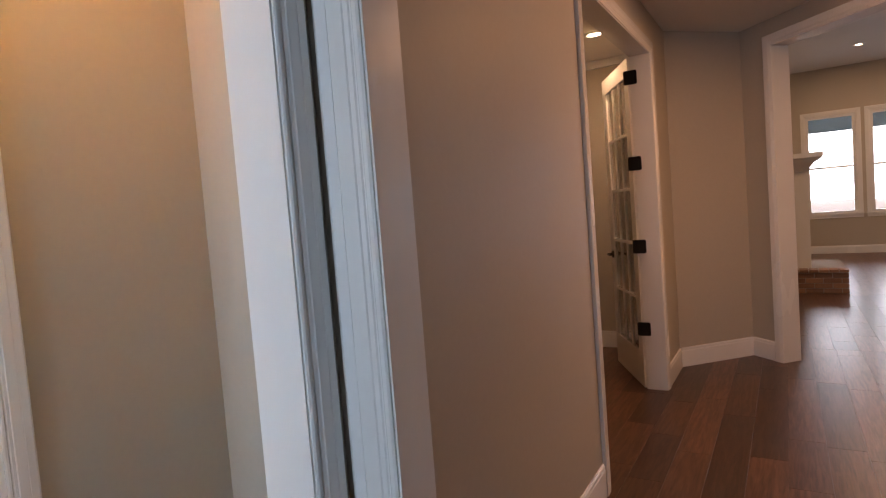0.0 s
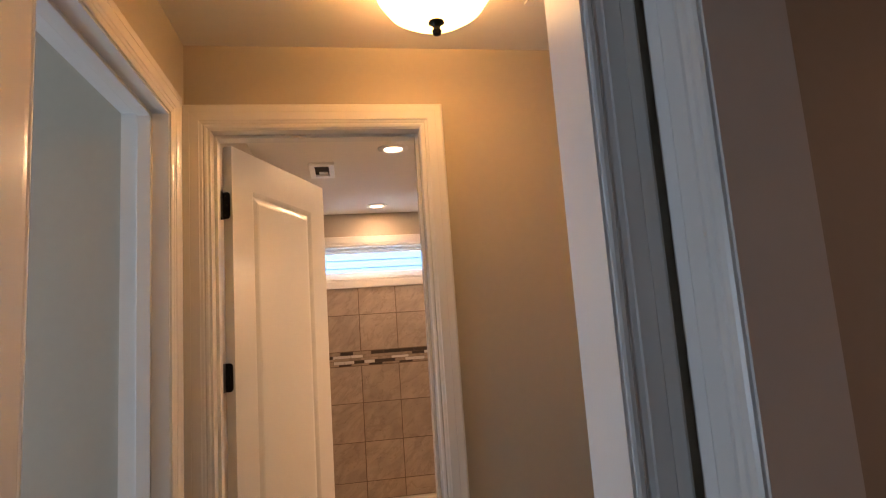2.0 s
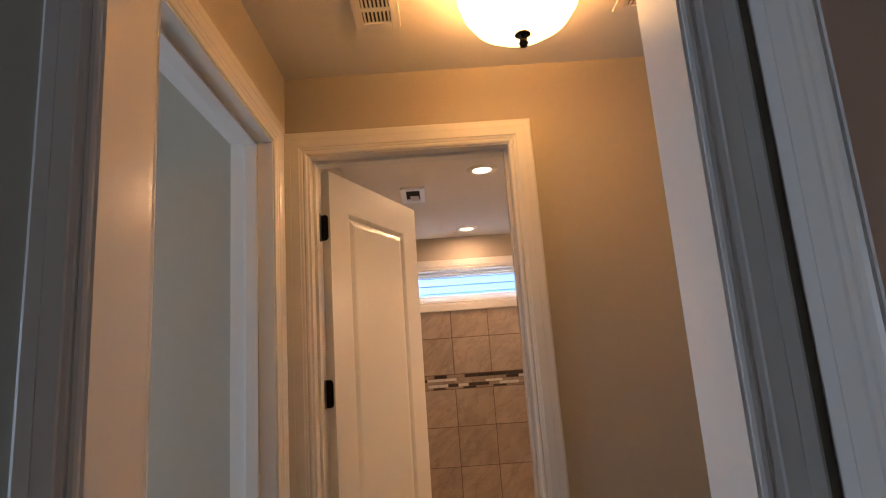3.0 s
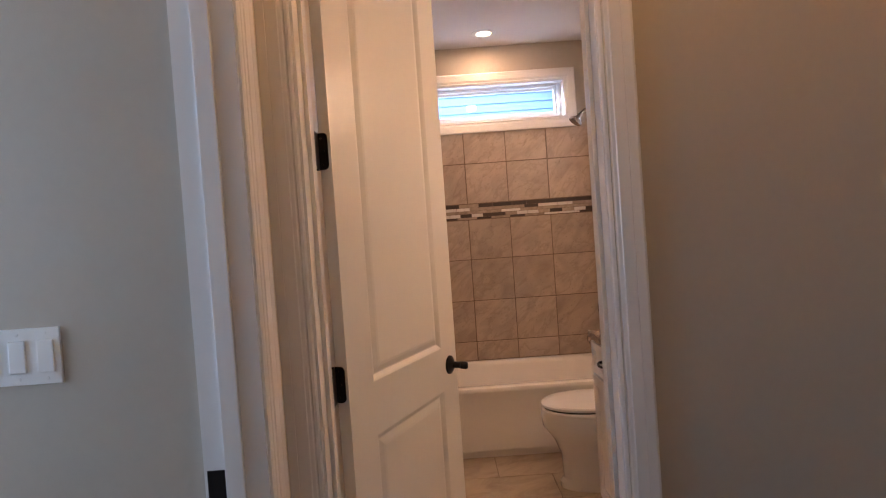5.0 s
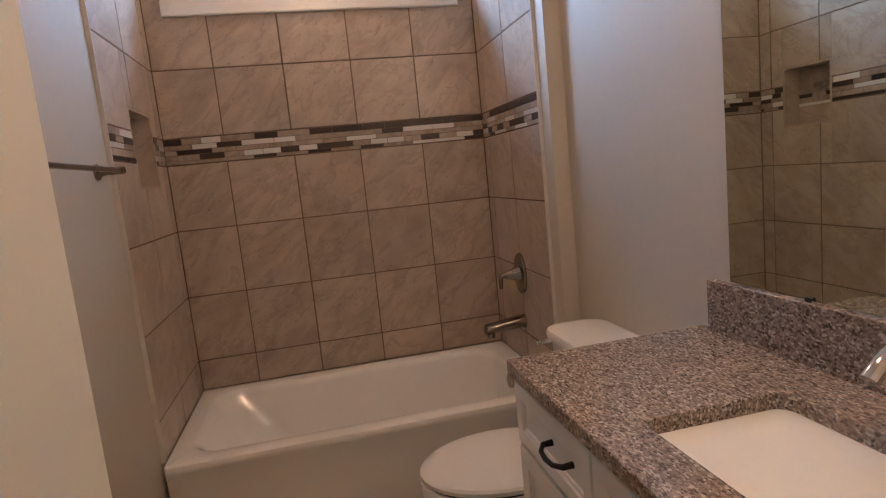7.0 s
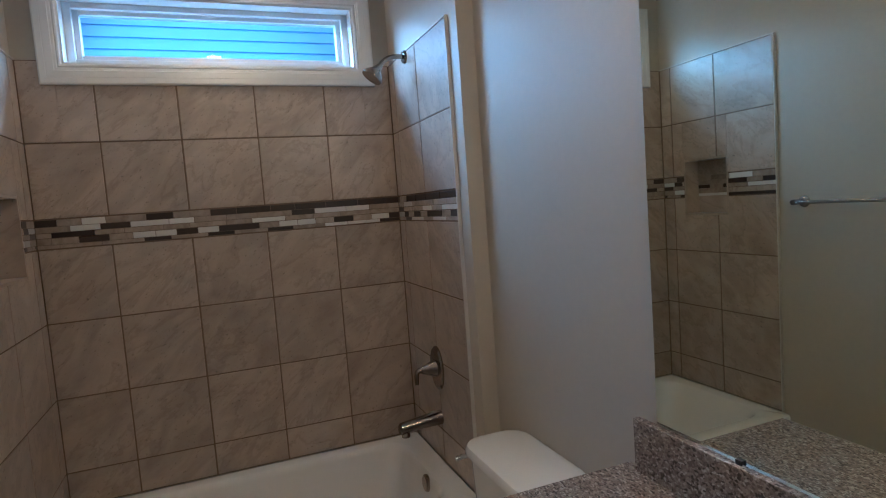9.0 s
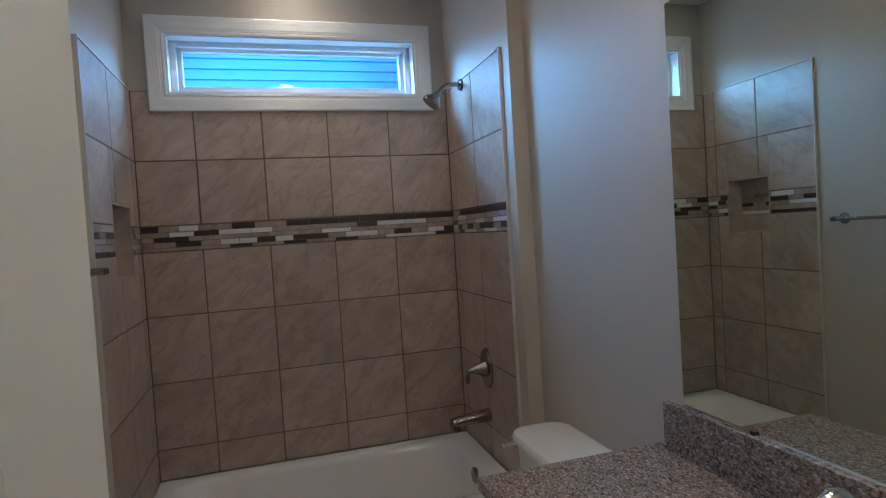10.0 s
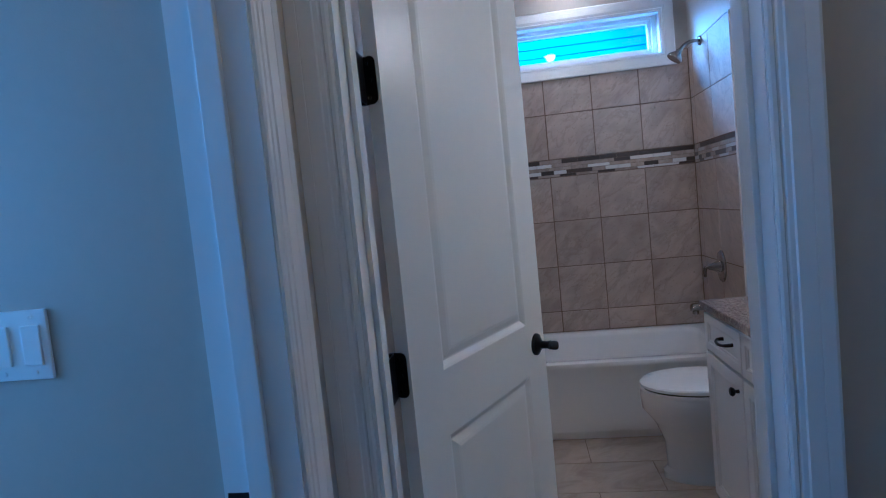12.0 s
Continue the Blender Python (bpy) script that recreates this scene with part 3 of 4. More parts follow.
def panelled_door(w, h, t=0.035):
    """A two-panel door: hinge edge at the origin, along +x, visible face at y = 0, thickness towards -y."""
    st, mid, bot, top = 0.122, 0.93, 0.22, 0.138
    panels = [(bot, mid - 0.075), (mid + 0.075, h - top)]
    bm = bmesh.new()
    xs, zs = [0, st, w - st, w], [0, bot, mid - 0.075, mid + 0.075, h - top, h]
    for face_y, s in ((0.0, -1), (-t, 1)):
        for i in range(3):
            for j in range(5):
                if i == 1 and j in (1, 3):
                    continue
                bm.faces.new([bm.verts.new((x, face_y, z)) for x, z in ((xs[i], zs[j]), (xs[i + 1], zs[j]), (xs[i + 1], zs[j + 1]), (xs[i], zs[j + 1]))])
        for za, zb in panels:
            steps = [(0, 0), (0.006, 0.003), (0.016, 0.010), (0.020, 0.010), (0.036, 0.004), (0.044, 0.0025)]
            rows = []
            for inset, depth in steps:
                rows.append([bm.verts.new((x, face_y + s * depth, z)) for x, z in ((st + inset, za + inset), (w - st - inset, za + inset), (w - st - inset, zb - inset), (st + inset, zb - inset))])
            for a, b in zip(rows, rows[1:]):
                for k in range(4):
                    bm.faces.new((a[k], a[(k + 1) % 4], b[(k + 1) % 4], b[k]))
            bm.faces.new(rows[-1])
    for p, q in (((0, 0), (w, 0)), ((w, 0), (w, h)), ((w, h), (0, h)), ((0, h), (0, 0))):
        bm.faces.new([bm.verts.new(v) for v in ((p[0], 0, p[1]), (q[0], 0, q[1]), (q[0], -t, q[1]), (p[0], -t, p[1]))])
    bmesh.ops.remove_doubles(bm, verts=bm.verts, dist=1e-5)
    return bm


DW = 0.690
door = tagged(new("door_1"), "white two-panel door standing half open, black hardware", "door", kind="structure")
door.matrix_world = pose(-2.057, 0.097, 0, 0, 0, 155.3)


bm = panelled_door(DW, DH - 0.012)
for v in bm.verts:
    v.co = (v.co.x, -v.co.y, v.co.z + 0.010)
slab = part("slab", bm, DOORW, door)


def hinge_part(parent, z, h=0.095):
    """Black butt hinge: a round-cornered leaf on the door's edge, a leaf on the jamb, and the barrel with its three knuckles."""
    bm = bmesh.new()
    r = 0.013
    outline = [(0.0375, -h / 2), (0.0375, h / 2)]
    outline += [(0.008 + r - r * math.sin(a), h / 2 - r + r * math.cos(a)) for a in (radians(18 * i) for i in range(6))]
    outline += [(0.008 + r - r * math.cos(a), -h / 2 + r - r * math.sin(a)) for a in (radians(18 * i) for i in range(6))]
    loft(bm, [[(x, y, zz + z) for y, zz in outline] for x in (0.0, -0.0028)])
    leaf = part("hinge", bm, BLACK, parent, "black butt hinge")
    barrel = bmesh.new()
    for k in range(3):
        lathe(barrel, (-0.003, 0.0425, z - h / 2 + k * h / 3), (0, 0, 1), [(0.0, 0), (0.0058, 0.0), (0.0065, 0.001), (0.0065, h / 3 - 0.0015), (0.0, h / 3 - 0.0005)], 14)
    part("barrel", barrel, BLACK, leaf, smooth=True)
    jamb_leaf = boxes((-2.064, -1.994, 0.0622, 0.0647, z - h / 2, z + h / 2), bevel=0.0008)
    jamb_leaf.transform(pose(-2.057, 0.097, 0, 0, 0, 155.3).inverted())
    part("jamb_leaf", jamb_leaf, BLACK, leaf)
    for k in (-1, 0, 1):
        part("screw", lathe(bmesh.new(), (-0.0026, 0.021 + 0.006 * (k % 2), z + k * 0.034), (-1, 0, 0), [(0, 0), (0.0042, 0), (0.0036, 0.001), (0, 0.0012)], 10), NICKEL, leaf)
    return leaf


for z in (2.235, 1.645, 1.038, 0.42):
    hinge_part(door, z)
knob = part("door_handle", lathe(bmesh.new(), (DW - 0.062, 0, 0.945), (0, -1, 0), [(0.0, 0), (0.033, 0.0), (0.032, 0.006), (0.022, 0.012), (0.012, 0.018), (0.011, 0.040), (0.014, 0.046), (0.0, 0.050)]), BLACK, door, "black round-plate lever", smooth=True)
part("lever", tube(bmesh.new(), [(DW - 0.062, -0.043, 0.945), (DW - 0.059, -0.052, 0.944), (DW - 0.053, -0.060, 0.942), (DW - 0.050, -0.064, 0.941)], [0.012, 0.014, 0.014, 0.012], flat=0.8), BLACK, knob, smooth=True)
back = part("door_handle", lathe(bmesh.new(), (DW - 0.062, 0.035, 0.945), (0, 1, 0), [(0.0, 0), (0.033, 0.0), (0.032, 0.006), (0.022, 0.012), (0.012, 0.018), (0.011, 0.040), (0.0, 0.048)]), BLACK, door, "black round-plate lever", smooth=True)
part("lever", tube(bmesh.new(), [(DW - 0.062, 0.078, 0.945), (DW - 0.09, 0.081, 0.946), (DW - 0.16, 0.080, 0.946)], [0.010, 0.010, 0.008]), BLACK, back, smooth=True)
part("latch_plate", boxes((DW - 0.0005, DW + 0.001, 0.006, 0.029, 0.915, 0.975)), BLACK, door)

# tub
TX0, TX1, TY0, TY1, TZ = -4.876, -4.100, 0.008, 1.498, 0.452
tub = thing("bathtub", "white glossy alcove bathtub with a plain apron", "bathtub")
bm = bmesh.new()
loft(bm, [
    rrect(TX0, TX1 - 0.060, TY0, TY1, 0.004, 0.0), rrect(TX0, TX1 - 0.055, TY0, TY1, 0.004, 0.045), rrect(TX0, TX1 - 0.030, TY0, TY1, 0.004, 0.052),
    rrect(TX0, TX1 - 0.022, TY0, TY1, 0.006, 0.25), rrect(TX0, TX1 - 0.010, TY0, TY1, 0.006, TZ - 0.045), rrect(TX0, TX1 - 0.001, TY0, TY1, 0.008, TZ - 0.030), rrect(TX0, TX1, TY0, TY1, 0.010, TZ - 0.012), rrect(TX0, TX1 - 0.004, TY0, TY1, 0.012, TZ - 0.003), rrect(TX0, TX1 - 0.012, TY0, TY1, 0.014, TZ),
    rrect(TX0 + 0.050, TX1 - 0.075, TY0 + 0.060, TY1 - 0.075, 0.11, TZ), rrect(TX0 + 0.058, TX1 - 0.084, TY0 + 0.070, TY1 - 0.092, 0.12, TZ - 0.006), rrect(TX0 + 0.068, TX1 - 0.094, TY0 + 0.085, TY1 - 0.104, 0.13, TZ - 0.03),
    rrect(TX0 + 0.10, TX1 - 0.125, TY0 + 0.22, TY1 - 0.12, 0.16, 0.20), rrect(TX0 + 0.13, TX1 - 0.155, TY0 + 0.29, TY1 - 0.15, 0.15, 0.13), rrect(TX0 + 0.18, TX1 - 0.20, TY0 + 0.36, TY1 - 0.20, 0.12, 0.11)])
part("shell", bm, TUB, tub, smooth=True)
part("overflow_plate", lathe(bmesh.new(), (-4.44, 1.396, 0.405), (0, -1, 0.05), [(0, 0), (0.036, 0), (0.036, 0.010), (0.030, 0.016), (0.0, 0.017)]), NICKEL, tub, "round nickel overflow plate", smooth=True)
part("drain", lathe(bmesh.new(), (-4.47, 1.15, 0.1105), (0, 0, 1), [(0, 0), (0.032, 0), (0.030, 0.004), (0.0, 0.005)]), NICKEL, tub, smooth=True)

# shower fittings on the right alcove wall
FY = 1.4995
sh = thing("shower_fixture", "brushed nickel shower head on a curved arm", "shower")
part("flange", lathe(bmesh.new(), (-4.62, FY, 2.225), (0, -1, 0), [(0, 0), (0.030, 0), (0.026, 0.010), (0.012, 0.014), (0, 0.015)]), NICKEL, sh, smooth=True)
part("arm", tube(bmesh.new(), arc((-4.62, FY - 0.005, 2.225), (-4.62, FY - 0.085, 2.236), (-4.62, FY - 0.118, 2.182)), 0.0105), NICKEL, sh, smooth=True)
part("head", lathe(bmesh.new(), (-4.62, FY - 0.115, 2.187), (0, -0.62, -0.78), [(0, 0), (0.013, 0.0), (0.016, 0.012), (0.017, 0.020), (0.030, 0.034), (0.044, 0.052), (0.047, 0.062), (0.045, 0.068), (0.036, 0.066), (0.0, 0.066)]), NICKEL, sh, smooth=True)
va = thing("shower_valve", "brushed nickel shower valve with an oval plate", "shower valve")
part("plate", loft(bmesh.new(), [[(-4.49 + 0.070 * k * math.cos(a), FY - d, 0.875 + 0.095 * k * math.sin(a)) for a in (2 * math.pi * i / 36 for i in range(36))] for k, d in ((1.0, 0.0), (1.0, 0.006), (0.93, 0.012), (0.45, 0.016))]), NICKEL, va, smooth=True)
part("hub", lathe(bmesh.new(), (-4.49, FY - 0.012, 0.875), (0, -1, 0), [(0, 0), (0.040, 0), (0.033, 0.018), (0.023, 0.042), (0.015, 0.064), (0, 0.068)]), NICKEL, va, smooth=True)
part("lever", tube(bmesh.new(), [(-4.49, FY - 0.066, 0.876), (-4.49, FY - 0.088, 0.875), (-4.49, FY - 0.098, 0.868), (-4.489, FY - 0.101, 0.852), (-4.488, FY - 0.102, 0.818)], [0.014, 0.012, 0.011, 0.010, 0.008]), NICKEL, va, smooth=True)
sp = thing("tub_spout", "brushed nickel tub spout", "tub spout")
part("spout", loft(bmesh.new(), [[(-4.50 + rx * math.cos(a), y, zc + rz * math.sin(a)) for a in (2 * math.pi * i / 24 for i in range(24))] for y, rx, rz, zc in ((FY, 0.032, 0.031, 0.652), (FY - 0.03, 0.031, 0.030, 0.651), (FY - 0.12, 0.028, 0.026, 0.644), (FY - 0.185, 0.026, 0.025, 0.637), (FY - 0.193, 0.018, 0.018, 0.635))]), NICKEL, sp, smooth=True)
part("outlet", lathe(bmesh.new(), (-4.50, FY - 0.165, 0.628), (0, 0, -1), [(0, 0), (0.018, 0), (0.018, 0.030), (0, 0.030)]), NICKEL, sp, smooth=True)

# toilet
TC = -3.690
toilet = thing("toilet", "white porcelain toilet with closed lid", "toilet")
bm = bmesh.new()
loft(bm, [oval(TC, 1.18, 0.122, 0.28, 0.0, front=0.94), oval(TC, 1.18, 0.122, 0.28, 0.03, front=0.94), oval(TC, 1.18, 0.112, 0.27, 0.05, front=0.90), oval(TC, 1.17, 0.122, 0.26, 0.18, front=0.92), oval(TC, 1.14, 0.148, 0.26, 0.27, front=0.95), oval(TC, 1.10, 0.175, 0.26, 0.34, front=1.0), oval(TC, 1.10, 0.186, 0.26, 0.401, front=1.02), oval(TC, 1.10, 0.184, 0.258, 0.434, front=1.02)])
part("bowl", bm, CERAMIC, toilet, smooth=True)
part("seat", loft(bmesh.new(), [oval(TC, 1.11, 0.190 * k, 0.255 * k, z, front=1.06) for k, z in ((0.97, 0.401), (1.0, 0.424), (1.0, 0.434), (0.98, 0.439))]), SEATM, toilet, "white seat", smooth=True)
# black filler ring in place of the shade between seat and lid
part("seat_gap_shade", loft(bmesh.new(), [oval(TC, 1.11, 0.184, 0.247, z, front=1.06) for z in (0.438, 0.449)]), CAVITY_SHADE, toilet)
part("lid", loft(bmesh.new(), [oval(TC, 1.11, 0.192 * k, 0.257 * k, z, front=1.06) for k, z in ((0.98, 0.446), (1.0, 0.449), (1.0, 0.461), (0.97, 0.468), (0.80, 0.473), (0.4, 0.475))]), SEATM, toilet, "white closed lid", smooth=True)
part("tank", loft(bmesh.new(), [rrect(TC - 0.20, TC + 0.20, 1.385, 1.565, 0.04, 0.385), rrect(TC - 0.205, TC + 0.205, 1.372, 1.565, 0.05, 0.55), rrect(TC - 0.213, TC + 0.213, 1.360, 1.567, 0.06, 0.762)]), CERAMIC, toilet, smooth=True)
part("tank_lid", loft(bmesh.new(), [rrect(TC - 0.217, TC + 0.217, 1.350, 1.570, 0.07, 0.763), rrect(TC - 0.226, TC + 0.226, 1.342, 1.571, 0.075, 0.770), rrect(TC - 0.226, TC + 0.226, 1.342, 1.571, 0.075, 0.786), rrect(TC - 0.219, TC + 0.219, 1.349, 1.569, 0.07, 0.796), rrect(TC - 0.200, TC + 0.200, 1.370, 1.560, 0.06, 0.799)]), CERAMIC, toilet, smooth=True)
part("flush_lever", tube(bmesh.new(), [(TC - 0.214, 1.40, 0.735), (TC - 0.232, 1.395, 0.735), (TC - 0.236, 1.36, 0.733), (TC - 0.236, 1.335, 0.730)], [0.012, 0.011, 0.009, 0.009]), CHROME, toilet, "chrome flush lever", smooth=True)

# vanity
VX0, VX1, VF, VT = -3.315, -2.045, 1.055, 0.875
vanity = thing("vanity_cabinet", "white painted vanity cabinet with black pulls", "vanity cabinet")
part("body", boxes((VX0, VX1, VF, 1.573, 0.10, VT)), CAB, vanity)
part("toe_kick", boxes((VX0 + 0.01, VX1, VF + 0.07, 1.573, 0.0, 0.10)), CAB, vanity)


def front(name, x0, x1, z0, z1, rail=0.045):
    """A framed front with a recessed, raised-edge panel, facing -y."""
    bm = bmesh.new()
    y = VF - 0.019
    rows = []
    for inset, dy in ((0.0, 0.019), (0.0, 0.002), (0.002, 0.0), (rail, 0.0), (rail + 0.004, 0.004), (rail + 0.010, 0.005), (rail + 0.012, 0.009), (rail + 0.02, 0.009)):
        rows.append([bm.verts.new((x, y + dy, z)) for x, z in ((x0 + inset, z0 + inset), (x1 - inset, z0 + inset), (x1 - inset, z1 - inset), (x0 + inset, z1 - inset))])
    for a, b in zip(rows, rows[1:]):
        for k in range(4):
            bm.faces.new((a[k], a[(k + 1) % 4], b[(k + 1) % 4], b[k]))
    bm.faces.new(rows[-1])
    return part(name, bm, CAB, vanity)


def bow_pull(parent, x, z, half=0.048):
    bm = tube(bmesh.new(), [(x - half, VF - 0.019, z + 0.004), (x - half, VF - 0.040, z + 0.003), (x - half * 0.6, VF - 0.052, z), (x, VF - 0.054, z - 0.002), (x + half * 0.6, VF - 0.052, z), (x + half, VF - 0.040, z + 0.003), (x + half, VF - 0.019, z + 0.004)], [0.007, 0.006, 0.005, 0.0055, 0.005, 0.006, 0.007])
    return part("handle", bm, BLACK, parent, "black bow pull", smooth=True)


def round_knob(parent, x, z):
    return part("handle", lathe(bmesh.new(), (x, VF - 0.019, z), (0, -1, 0), [(0, 0), (0.007, 0), (0.006, 0.012), (0.014, 0.018), (0.016, 0.024), (0.012, 0.030), (0, 0.032)], 18), BLACK, parent, "black round knob", smooth=True)


d = front("drawer_front", -3.306, -2.928, 0.715, 0.862, 0.032)
bow_pull(d, -3.045, 0.800)
f = front("door", -3.306, -2.928, 0.115, 0.704)
round_knob(f, -2.965, 0.650)
front("false_front", -2.920, -2.055, 0.715, 0.862, 0.032)
for xa, xb, kx in ((-2.920, -2.491, -2.525), (-2.484, -2.055, -2.45)):
    f = front("door", xa, xb, 0.115, 0.704)
    round_knob(f, kx, 0.650)

CX0, CX1, CY0, CY1, CZ = -3.335, -2.024, 1.030, 1.573, 0.906
SX0, SX1, SY0, SY1 = -2.915, -2.425, 1.132, 1.425
counter = thing("countertop", "speckled brown-grey granite countertop with backsplash", "countertop")
loops = [(CX0, CX1, CY0, CY1, 0.003), (SX0, SX1, SY0, SY1, 0.03)]
bm = bmesh.new()
rings = [rrect(*loops[1], CZ - 0.031), rrect(*loops[1], CZ - 0.001), rrect(SX0 - 0.001, SX1 + 0.001, SY0 - 0.001, SY1 + 0.001, 0.031, CZ), rrect(CX0 + 0.002, CX1 - 0.002, CY0 + 0.002, CY1, 0.004, CZ), rrect(*loops[0], CZ - 0.002), rrect(*loops[0], CZ - 0.031)]
loft(bm, rings + [rings[0]], False, False)
bmesh.ops.remove_doubles(bm, verts=bm.verts, dist=1e-5)
part("slab", bm, GRANITE, counter)
part("backsplash", boxes((CX0 + 0.045, CX1, 1.553, 1.574, CZ, 1.036), bevel=0.0015), GRANITE, counter)
sink = thing("sink", "white rectangular undermount sink", "sink")
bm = bmesh.new()
loft(bm, [rrect(SX0 - 0.03, SX1 + 0.03, SY0 - 0.03, SY1 + 0.03, 0.05, CZ - 0.048), rrect(SX0 - 0.03, SX1 + 0.03, SY0 - 0.03, SY1 + 0.03, 0.05, CZ - 0.033), rrect(SX0 + 0.002, SX1 - 0.002, SY0 + 0.002, SY1 - 0.002, 0.024, CZ - 0.033), rrect(SX0 + 0.006, SX1 - 0.006, SY0 + 0.006, SY1 - 0.006, 0.024, CZ - 0.042), rrect(SX0 + 0.014, SX1 - 0.014, SY0 + 0.014, SY1 - 0.014, 0.026, CZ - 0.150), rrect(SX0 + 0.022, SX1 - 0.022, SY0 + 0.022, SY1 - 0.022, 0.026, CZ - 0.164), rrect(SX0 + 0.045, SX1 - 0.045, SY0 + 0.045, SY1 - 0.045, 0.03, CZ - 0.170)], True, True)
part("basin", bm, CERAMIC, sink, smooth=True)
part("drain", lathe(bmesh.new(), (-2.67, 1.29, CZ - 0.170), (0, 0, 1), [(0, 0), (0.028, 0), (0.026, 0.004), (0, 0.005)]), CHROME, sink, smooth=True)

fx, fy = -2.695, 1.475
faucet = thing("faucet", "polished chrome single-lever bathroom faucet", "faucet")
part("base", lathe(bmesh.new(), (fx, fy, CZ), (0, 0, 1), [(0, 0), (0.034, 0), (0.033, 0.006), (0.026, 0.014), (0.020, 0.030), (0.0175, 0.07), (0.017, 0.115), (0.012, 0.128), (0, 0.130)]), CHROME, faucet, smooth=True)
part("spout", tube(bmesh.new(), arc((fx, fy, CZ + 0.085), (fx, fy - 0.02, CZ + 0.200), (fx, fy - 0.108, CZ + 0.106), 14), [0.0165] * 5 + [0.016] * 5 + [0.0145] * 5), CHROME, faucet, smooth=True)
part("lever", tube(bmesh.new(), [(fx, fy + 0.004, CZ + 0.122), (fx, fy - 0.006, CZ + 0.134), (fx - 0.003, fy - 0.040, CZ + 0.141), (fx - 0.006, fy - 0.086, CZ + 0.136)], [0.013, 0.010, 0.008, 0.006], flat=0.6), CHROME, faucet, smooth=True)

mir = thing("wall_mirror", "large frameless wall mirror resting on the backsplash", "mirror")
part("glass", boxes((-3.225, -2.03, 1.569, 1.5745, 1.040, 2.069)), MIRROR, mir)
part("channel", boxes((-3.10, -2.03, 1.564, 1.574, 1.036, 1.0405)), CHROME, mir)
part("clip", boxes((-3.005, -2.990, 1.5625, 1.574, 1.0362, 1.046), bevel=0.001), BLACK, mir)

# vanity light over the mirror
vl = thing("vanity_light", "bronze vanity light bar with three lit glass shades", "wall lamp")
part("backplate", loft(bmesh.new(), [[(-2.67 + px, y, 2.27 + pz) for px, pz, _ in rrect(-0.26 * k, 0.26 * k, -0.055 * k, 0.055 * k, 0.03, 0)] for k, y in ((1.0, 1.5745), (1.0, 1.562), (0.94, 1.556))]), BLACK, vl, smooth=True)
for vx in (-2.86, -2.67, -2.48):
    part("arm", tube(bmesh.new(), arc((vx, 1.558, 2.27), (vx, 1.475, 2.29), (vx, 1.470, 2.235)), 0.008), BLACK, vl, smooth=True)
    part("shade", lathe(bmesh.new(), (vx, 1.470, 2.235), (0, 0, -1), [(0.018, -0.004), (0.030, 0.0), (0.042, 0.03), (0.056, 0.09), (0.053, 0.088), (0.039, 0.03), (0.016, 0.004)]), BULB, vl, "lit frosted glass shade", smooth=True)
    lamp("vanity_lamp", "POINT", (vx, 1.470, 2.135), (vx, 1.470, 0), 5.2, WARM, 0.04)

# towel bar on the left wall
bar = thing("towel_bar", "brushed nickel towel bar on the painted wall", "towel bar")
part("rail", tube(bmesh.new(), [(-4.03, 0.064, 1.47), (-3.44, 0.064, 1.47)], 0.008), NICKEL, bar, smooth=True)
for x in (-4.02, -3.45):
    part("post", lathe(bmesh.new(), (x, -0.006, 1.47), (0, 1, 0), [(0, 0), (0.026, 0), (0.025, 0.006), (0.014, 0.014), (0.011, 0.03), (0.012, 0.07), (0.011, 0.080), (0, 0.084)]), NICKEL, bar, smooth=True)

# ---- ceiling fixtures ----
def can_light(x, y, z, energy, colour=WARM, size=0.11, wide=False):
    t = thing("recessed_light", "lit round recessed ceiling light with white trim", "ceiling light", "recessed lights")
    part("ring", loft(bmesh.new(), [[(x + r * math.cos(a), y + r * math.sin(a), z - d) for a in (2 * math.pi * i / 40 for i in range(40))] for r, d in ((0.050, 0.002), (0.056, 0.010), (0.072, 0.009), (0.086, 0.003), (0.087, 0.0))], False, False), VENTM, t, smooth=True)
    part("lens", lathe(bmesh.new(), (x, y, z - 0.001), (0, 0, -1), [(0, 0), (0.051, 0), (0.050, 0.003), (0, 0.004)], 32), BULB, t)
    if wide:
        bulb = lamp("recessed_lamp", "SPOT", (x, y, z - 0.016), (x, y, 0), energy, colour, 0.05)
        bulb.data.spot_size, bulb.data.spot_blend = radians(166), 0.25
    else:
        lamp("recessed_lamp", "AREA", (x, y, z - 0.012), (x, y, 0), energy, colour, size)
    return t


can_light(-3.15, 0.771, HB, 38.0, wide=True)
can_light(-4.60, 0.747, HB, 6.0)
AMBER = (1.0, 0.54, 0.27)
can_light(-1.21, 4.70, HC, 7.0)
# these two hall lights are unseen, added to warm the hall wall
can_light(0.80, 3.9, HC, 9.0, AMBER)
can_light(0.3, 3.4, HC, 11.0, AMBER)
# only the first place is known; the other three lights are added
for gx, gy in ((1.215, 12.5), (3.2, 12.5), (1.2, 7.5), (3.2, 7.5)):
    can_light(gx, gy, 3.8, 14.0)


